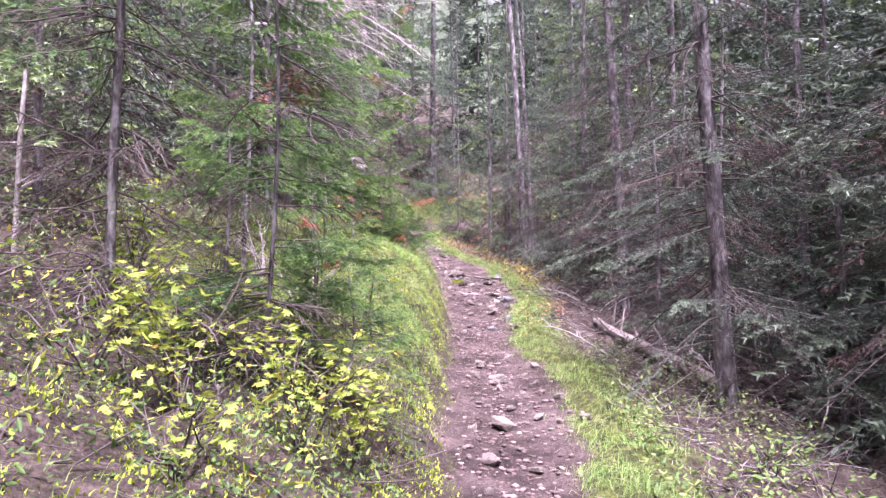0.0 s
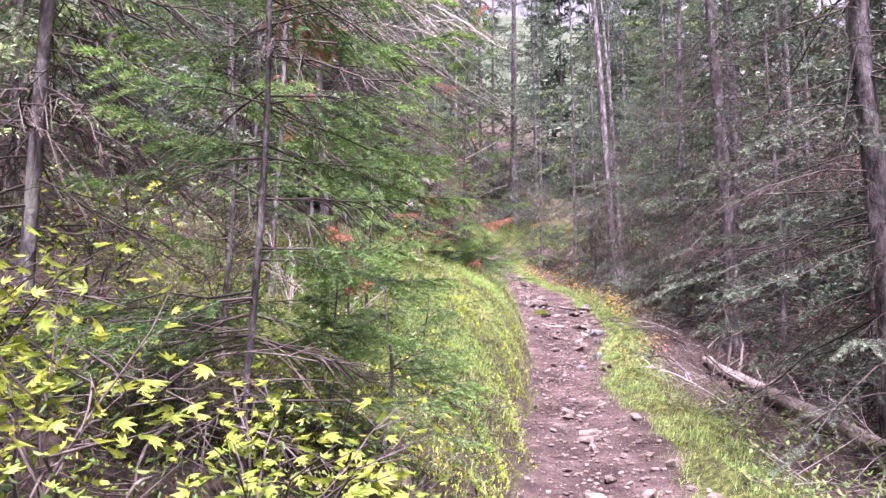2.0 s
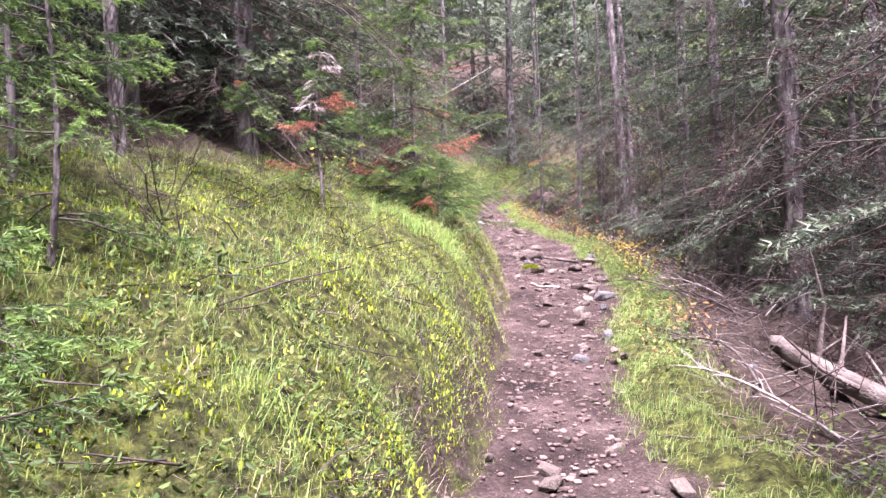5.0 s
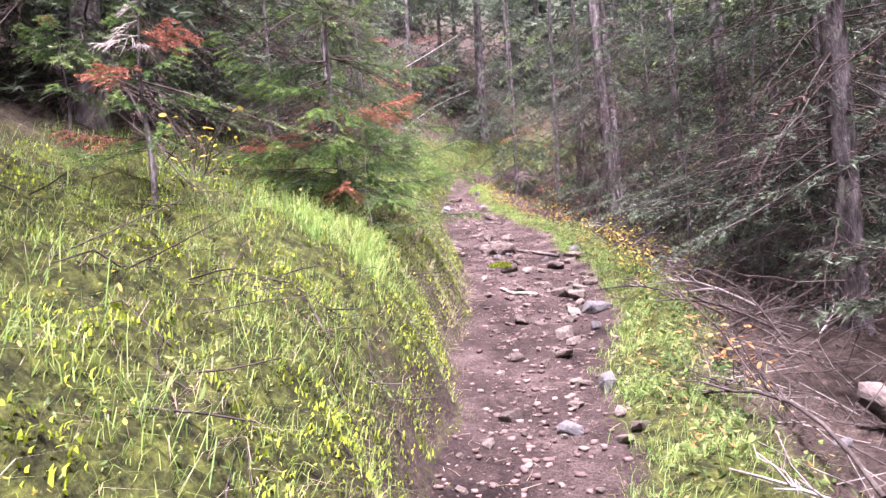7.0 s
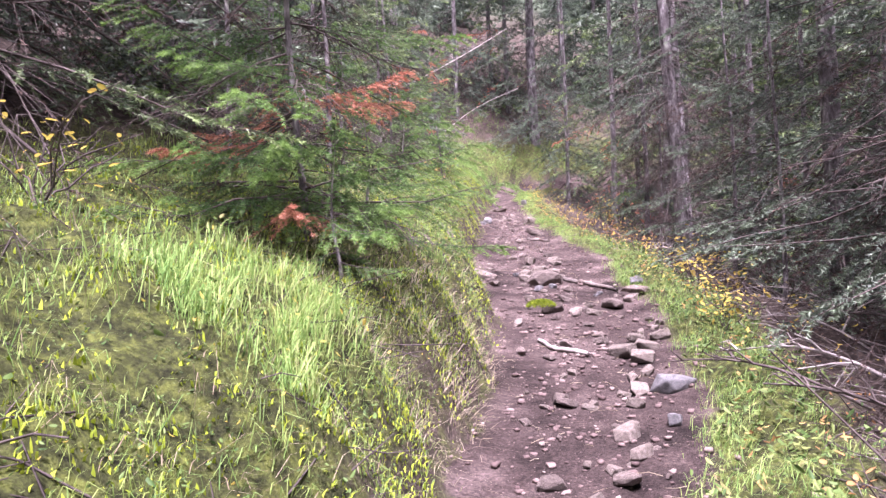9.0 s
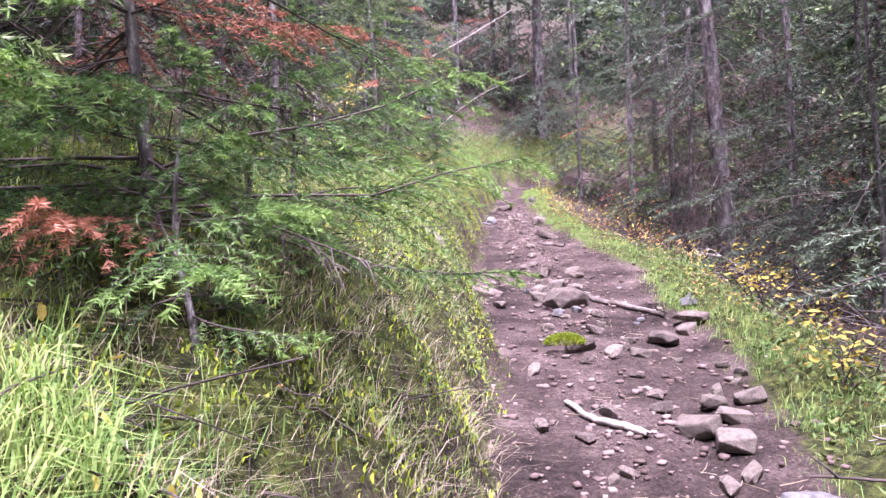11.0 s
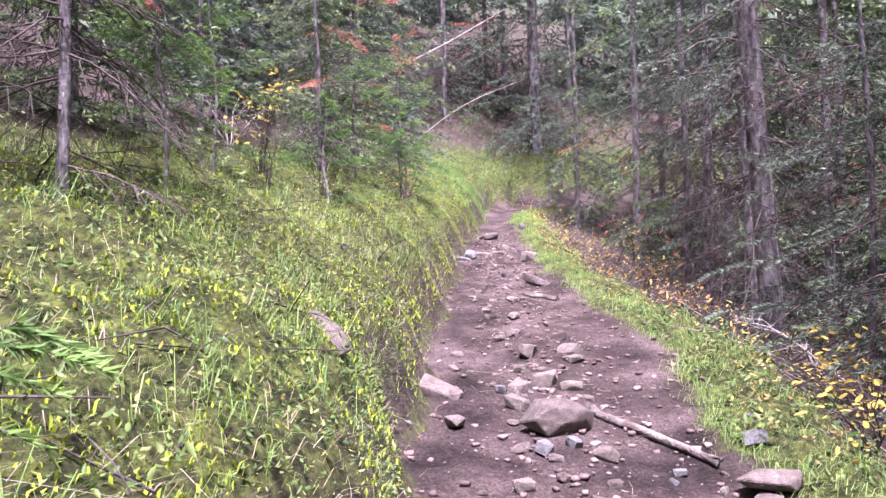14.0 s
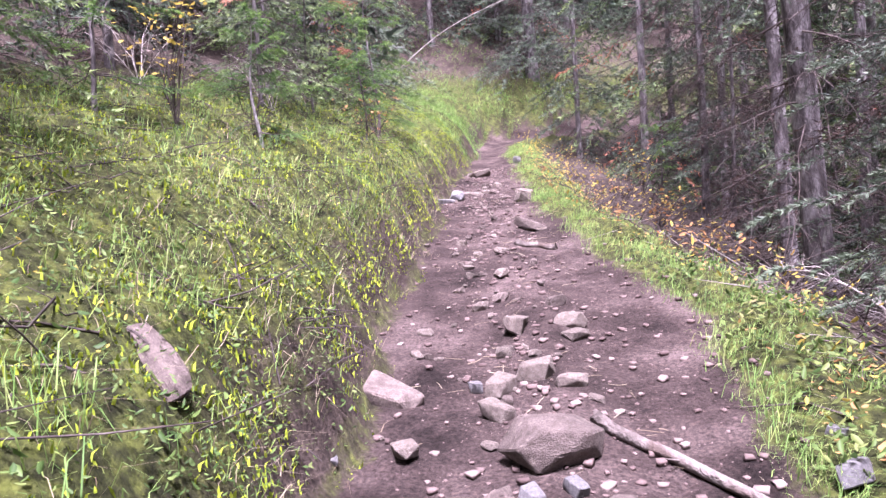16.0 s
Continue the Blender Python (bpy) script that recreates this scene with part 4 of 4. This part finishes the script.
# ---- grass, herbs and litter ----
def grass_blades(rng, x, y, length, width, bend=0.6, flat=0.0):
    """Curved two-piece blades standing on the ground."""
    n = len(x)
    base = np.stack([x, y, land(x, y) - 0.01], -1)
    a = rng.uniform(0, 2 * np.pi, n)
    lean = rng.uniform(0.2, 1.25, n) * bend
    length = length * rng.uniform(0.45, 1.1, n)
    out = np.stack([np.cos(a), np.sin(a), 0 * a], -1)
    out[:, 0] += 0.35                                 # blades hang downhill
    up = np.array([0, 0, 1.0]) * (1 - flat)
    mid = base + (up + out * lean[:, None] * 0.5) * (length * 0.55)[:, None]
    tip = mid + (up * (1 - lean * 0.9)[:, None] + out * lean[:, None] * 1.3) * (length * 0.5)[:, None]
    side = np.stack([-np.sin(a), np.cos(a), 0 * a], -1) * (width / 2)[:, None]
    v = np.stack([base - side, base + side, mid + side * 0.8, mid - side * 0.8, tip], 1).reshape(-1, 3)
    i = np.arange(n) * 5
    return v, [np.stack([i, i + 1, i + 2, i + 3], -1), np.stack([i + 3, i + 2, i + 4], -1)]


def scatter(rng, n, y0, y1, side, d0, d1, patch=0.0, seed=1, size=0.9):
    """Random places on one side of the trail, d metres off its edge, thinned into patches."""
    y = rng.uniform(y0, y1, n)
    d = d0 + (d1 - d0) * rng.uniform(0, 1, n) ** 1.3
    x = left_edge(y) - d + rng.normal(0, 0.05, n) if side < 0 else right_edge(y) + d + rng.normal(0, 0.06, n)
    keep = lumps(x, y, size, seed) + rng.normal(0, 0.35, n) > patch
    return x[keep], y[keep]


def sward(name, label, seed, n, y0, y1, side, d0, d1, lo, hi, w, mat, patch=-0.3, bend=0.6, size=0.9, flat=0.0):
    rng = np.random.RandomState(seed)
    x, y = scatter(rng, n, y0, y1, side, d0, d1, patch, seed, size)
    v, f = grass_blades(rng, x, y, rng.uniform(lo, hi, len(x)), rng.uniform(0.6, 1.3, len(x)) * w, bend, flat)
    return tagged(new(name, mesh_from(name, v, f, mat)), label, "grass", kind="stuff")


sward("grass", "yellowing autumn grass covering the cut bank", 1, 40000, 6.0, 13.8, -1, 0.05, 2.4, 0.03, 0.13, 0.0027, GRASS, -0.05, 1.3, 0.5)
sward("grass", "thin yellowing grass between leafy herbs on the bank", 10, 34000, 13.4, 33, -1, 0.05, 2.3, 0.03, 0.13, 0.0028, GRASS, 0.1, 1.3, 0.45)
sward("grass", "long fresh green grass in tufts on the bank", 2, 46000, 7, 33, -1, 0.25, 2.3, 0.08, 0.26, 0.0034, GREEN_GRASS, 0.5, 1.3, 0.7)
sward("grass", "bright grass on the bank round the bend", 12, 40000, 27, 40, -1, 0.0, 5.5, 0.06, 0.2, 0.007, GREEN_GRASS, -0.4, 1.2, 0.9)
sward("grass", "bright green grass along the downhill trail edge", 3, 38000, 2.5, 30, 1, -0.04, 0.6, 0.04, 0.17, 0.0034, GREEN_GRASS, 0.1, 1.25, 0.6)
sward("grass", "yellow dry grass mixed along the downhill edge", 4, 16000, 2.5, 30, 1, -0.08, 0.8, 0.04, 0.15, 0.0028, GRASS, 0.3, 1.3, 0.5)
sward("dry_grass", "dead straw hanging down the cut bank", 5, 17000, 5, 26, -1, 0.0, 1.3, 0.06, 0.24, 0.0024, STRAW, 0.1, 1.3, 0.6, 0.4)
sward("dry_grass", "flattened straw beside the trail", 6, 8000, 4, 24, 1, -0.1, 0.5, 0.05, 0.16, 0.0024, STRAW, 0.2, 1.3, 0.7, 0.75)
sward("dry_grass", "withered brown grass hanging under a young spruce", 11, 2800, 12.2, 14.4, -1, 0.0, 0.8, 0.1, 0.3, 0.0026, STRAW, -0.3, 1.4, 0.5, 0.5)
sward("moss", "short yellow moss on the lower bank", 7, 150000, 1.2, 28, -1, 0.02, 2.2, 0.015, 0.045, 0.0095, MOSS, 0.05, 0.7, 0.5)
sward("grass", "thin grass on the mossy slope above the bank", 8, 5000, 1.5, 8, -1, 0.05, 1.6, 0.04, 0.14, 0.003, GRASS, 0.1, 1.0)
sward("grass", "long green grass tuft overhanging the trail bank", 9, 3600, 11.2, 12.2, -1, 0.4, 1.1, 0.1, 0.25, 0.0042, GREEN_GRASS, 0.0, 1.25, 0.5)


def herbs(name, label, seed, n, y0, y1, side, d0, d1, lo, hi, leaf, mat, patch=0.0, size=0.7):
    """Low broad leaves at several heights above the ground."""
    rng = np.random.RandomState(seed)
    x, y = scatter(rng, n, y0, y1, side, d0, d1, patch, seed, size)
    k = len(x)
    c = np.stack([x, y, land(x, y) + rng.uniform(lo, hi, k)], -1)
    a = rng.uniform(0, 6.28, k)
    u = np.stack([np.cos(a), np.sin(a), rng.normal(-0.1, 0.55, k)], -1)
    w = unit(np.cross(u, (0, 0, 1.0)) + rng.normal(0, 0.45, (k, 3)))
    s = (leaf * rng.uniform(0.5, 1.3, k))[:, None]
    nrm = np.cross(u, w) * 0.12
    v = np.stack([c - u * s * 0.5, c - u * s * 0.22 + w * s * 0.27 + nrm * s, c + u * s * 0.2 + w * s * 0.22 + nrm * s, c + u * s * 0.55, c + u * s * 0.2 - w * s * 0.22 + nrm * s, c - u * s * 0.22 - w * s * 0.27 + nrm * s], 1).reshape(-1, 3)
    i = np.arange(k) * 6
    return tagged(new(name, mesh_from(name, v, [np.stack([i, i + 1, i + 2, i + 3], -1), np.stack([i, i + 3, i + 4, i + 5], -1)], mat)), label, "plants", kind="stuff")


herbs("low_plants", "low green and yellowing herbs on the cut bank", 21, 70000, 6.2, 27, -1, 0.08, 2.1, 0.0, 0.08, 0.014, HERB, 0.0, 0.35)
herbs("low_plants", "broad-leaved low brush on the bank", 22, 9000, 14.2, 17.8, -1, 0.05, 1.5, 0.0, 0.2, 0.021, HERB, 0.1, 0.45)
herbs("low_plants", "scattered broad leaves between moss and grass", 30, 3000, 7, 25, -1, 0.15, 2.0, 0.02, 0.14, 0.028, HERB, 0.3, 0.6)
herbs("low_plants", "small yellow leaves scattered over the bank", 31, 3500, 7, 25, -1, 0.1, 2.0, 0.02, 0.1, 0.016, YELLOW, 0.1, 0.6)
herbs("low_plants", "fresh green leaves along the downhill trail edge", 28, 7000, 10, 20, 1, 0.05, 0.7, 0.02, 0.16, 0.034, HERB, 0.1, 0.5)
herbs("low_plants", "pale yellow broad leaves among long grass", 29, 50, 11.6, 12.8, -1, 0.3, 0.9, 0.03, 0.15, 0.035, YELLOW, 0.0, 0.5)
herbs("low_plants", "small green leaves below the trail edge", 23, 5000, 3.0, 9, 1, 0.3, 1.7, 0.02, 0.3, 0.035, HERB, -0.1)
herbs("low_plants", "orange and red ground leaves at the trail edge", 24, 2600, 10, 28, 1, 0.15, 0.8, 0.02, 0.16, 0.03, ORANGE, 0.35)
herbs("low_plants", "yellow leaves along the downhill edge", 25, 3600, 14, 30, 1, 0.2, 1.3, 0.03, 0.35, 0.032, YELLOW, 0.3)
herbs("low_plants", "low leaves on the mossy slope", 26, 20000, 1.0, 8, -1, 0.15, 3.0, 0.01, 0.16, 0.026, HERB, 0.0)
herbs("low_plants", "leafy green and yellow brush above the mossy bank", 32, 8000, 1.8, 6.2, -1, 0.45, 3.2, 0.05, 0.45, 0.024, HERB, 0.0, 0.6)
herbs("low_plants", "yellow-green brush leaves above the mossy bank", 33, 2600, 2.0, 6.0, -1, 0.3, 2.8, 0.1, 0.5, 0.028, MAPLE, 0.1, 0.6)
herbs("leaf_litter", "brown fallen leaves and cone scales on the forest floor", 27, 9000, 1, 24, 1, 0.4, 4.0, 0.0, 0.03, 0.03, NEEDLE_BROWN, 0.0)


def stick_litter(name, label, seed, n, y0, y1, side, d0, d1, lo, hi, r, mat, rise=0.2):
    rng = np.random.RandomState(seed)
    x, y = scatter(rng, n, y0, y1, side, d0, d1, 0.0, seed, 1.2)
    k = len(x)
    a, L = rng.uniform(0, 6.28, k), rng.uniform(lo, hi, k)
    w = np.stack([np.cos(a), np.sin(a), rng.normal(0.05, rise, k)], -1)
    p0 = np.stack([x, y, land(x, y) + 0.01], -1)
    mid = p0 + w * (L * 0.5)[:, None] + rng.normal(0, 0.05, (k, 3)) * L[:, None]
    p2 = p0 + w * L[:, None]
    for p in (mid, p2):
        p[:, 2] = np.maximum(p[:, 2], land(p[:, 0], p[:, 1]) + 0.01)
    v, f = tubes(np.stack([p0, mid, p2], 1), np.array([[1, 0.8, 0.5]]) * rng.uniform(0.5, 1.3, (k, 1)) * r, 3)
    return tagged(new(name, mesh_from(name, v, f, mat)), label, "twigs", kind="stuff")


stick_litter("twig_litter", "tangled dead twigs over the slope below the trail", 31, 5200, 2, 27, 1, 0.6, 4.5, 0.2, 0.8, 0.005, TWIG, 0.5)
stick_litter("twig_litter", "pale dead twigs over the slope below the trail", 32, 1500, 3, 22, 1, 0.6, 3.5, 0.2, 0.7, 0.004, DEADWOOD, 0.35)
stick_litter("twig_litter", "small dead twigs on the uphill bank", 33, 3600, 1, 24, -1, 0.1, 4.0, 0.1, 0.5, 0.004, TWIG, 0.2)
stick_litter("twig_litter", "tiny twigs and needles on the trail dirt", 34, 900, 4, 24, -1, -1.2, -0.05, 0.03, 0.12, 0.002, STRAW, 0.02)


# ---- leafy shrubs, leaf by leaf ----
def leaf_mesh(kind, mat):
    if kind == "maple":
        r = [(0, 0.12), (25, 0.42), (40, 0.2), (62, 0.5), (78, 0.3), (90, 0.62), (102, 0.3), (118, 0.5), (140, 0.2), (155, 0.42), (180, 0.12)]
        ring = [(q * math.cos(radians(a)), q * math.sin(radians(a)) + 0.05, 0.1 * abs(math.cos(radians(a)))) for a, q in r]
    else:
        ring = [(0.26 * math.sin(a), 0.5 - 0.5 * math.cos(a), 0.05 * abs(math.sin(a))) for a in np.linspace(0.0, 2 * np.pi, 9)[:-1]]
    v = np.array([(0, 0.12 if kind == "maple" else 0.45, -0.02)] + ring)
    k = len(ring)
    f = [(0, i + 1, i + 2) for i in range(k - 1)] + ([(0, k, 1)])
    return mesh_from("leaf", v, np.array(f), mat)


MAPLE_LEAF, OVAL_LEAF, RED_LEAF = leaf_mesh("maple", MAPLE), leaf_mesh("oval", YELLOW), leaf_mesh("oval", ORANGE)
GREEN_LEAF = leaf_mesh("oval", HERB)


def shrub(name, label, x, y, seed, height, spread, stems, leaves, leaf, size, group, droop=0.2, thick=0.006, bark=None):
    rng = np.random.RandomState(seed)
    root = thing(name, label, "shrub", group, at=(x, y, float(land(x, y)) - 0.02))
    a = rng.uniform(0, 6.28, stems)
    k = np.linspace(0, 1, 6)
    reach = spread * rng.uniform(0.3, 1, stems)
    P = np.stack([np.cos(a)[:, None] * reach[:, None] * k**1.3, np.sin(a)[:, None] * reach[:, None] * k**1.3, (height * rng.uniform(0.6, 1, stems))[:, None] * (k - droop * k**3)], -1)
    P[:, 1:] += rng.normal(0, 0.02, P[:, 1:].shape)
    for i in range(stems):
        v, f = tubes(P[i:i + 1], np.linspace(thick, 0.0016, 6)[None], 4)
        fk = along(P[i:i + 1], rng.uniform(0.3, 0.9, (1, 4)))[0]
        w = unit(np.stack([np.cos(a[i]) + rng.normal(0, 0.8, 4), np.sin(a[i]) + rng.normal(0, 0.8, 4), rng.uniform(0.2, 1.2, 4)], -1)) * (height * rng.uniform(0.15, 0.35, (4, 1)))
        tw = tubes(np.stack([fk, fk + w * 0.5 + rng.normal(0, 0.01, w.shape), fk + w], 1), np.array([[1, 0.8, 0.5]]) * np.full((4, 1), 0.002), 3)
        v, f = joined([(v, f), tw])
        part("stem", mesh_from("stem", v, f, bark or TWIG), root)
    for i in range(leaves):
        p = along(P[(j := rng.randint(stems)):j + 1], np.array([[rng.uniform(0.35, 1.0)]]))[0, 0] + rng.normal(0, 0.055, 3)
        ob = part("leaf", leaf, root)
        s = size * rng.uniform(0.6, 1.25)
        ob.matrix_basis = pose(*p, rng.normal(-8, 22), rng.normal(0, 22), rng.uniform(0, 360)) @ Matrix.Diagonal((s, s, s, 1))
    return root


MB = "yellow-green maple shrubs"
for n, (x, y, h, k) in enumerate(((-0.62, 3.45, 0.62, 150), (-1.05, 3.15, 0.65, 150), (-0.45, 3.85, 0.5, 110), (-1.5, 3.3, 0.7, 110), (-0.85, 4.3, 0.6, 110), (-1.9, 4.6, 0.7, 90), (-0.9, 2.7, 0.45, 90), (-2.3, 5.6, 0.8, 70))):
    shrub("maple_shrub", "low maple shrub with yellow-green lobed leaves", x, y, 700 + n, h * 1.15, 0.55, 9, int(k * 1.2), MAPLE_LEAF, 0.075, MB)
YB = "yellow-leaved shrubs at the trail edge"
for n, (x, y, h, k, leaf, what) in enumerate(((1.95, 17.75, 0.75, 130, OVAL_LEAF, "thin"), (1.75, 17.1, 0.5, 60, OVAL_LEAF, "low"), (2.0, 16.6, 0.6, 50, OVAL_LEAF, "thin"), (1.75, 12.2, 0.4, 40, RED_LEAF, "orange"), (1.85, 11.6, 0.3, 40, RED_LEAF, "orange"),
                                              (1.45, 20.6, 0.5, 60, RED_LEAF, "orange"), (1.2, 22.3, 0.5, 70, RED_LEAF, "orange"), (1.35, 23.6, 0.7, 70, OVAL_LEAF, "tall"), (1.0, 25.0, 0.6, 60, RED_LEAF, "orange"), (1.4, 26.4, 0.9, 90, OVAL_LEAF, "tall"),
                                              (-2.4, 19.6, 1.3, 130, OVAL_LEAF, "tall"), (-1.5, 11.7, 0.6, 30, OVAL_LEAF, "thin"), (-1.75, 22.8, 0.9, 60, RED_LEAF, "orange"), (1.7, 15.1, 0.55, 60, OVAL_LEAF, "thin"), (2.1, 5.0, 0.45, 90, GREEN_LEAF, "green"), (1.8, 4.4, 0.4, 80, GREEN_LEAF, "green"), (2.5, 5.6, 0.45, 70, GREEN_LEAF, "green"))):
    shrub("leafy_shrub", f"{what} {'autumn' if leaf is not GREEN_LEAF else 'leafy'} shrub with small oval leaves by the trail", x, y, 800 + n, h, 0.45, 8, k, leaf, 0.05 if leaf is not GREEN_LEAF else 0.045, YB)

# leafless brush on the bank and among the maples
BARE = leaf_mesh("oval", NEEDLE_BROWN)
brng = np.random.RandomState(91)
for n in range(16):
    y = brng.uniform(5.6, 9.0) if n < 7 else brng.uniform(14, 25)
    x = float(left_edge(y)) - brng.uniform(0.9, 2.6)
    shrub("bare_shrub", "leafless grey-brown shrub of thin branching stems", x, y, 900 + n, brng.uniform(0.5, 1.1), brng.uniform(0.3, 0.55), 7, 0, BARE, 0.035, "leafless brush", 0.1, 0.005, DEADWOOD if n % 4 == 0 else TWIG)
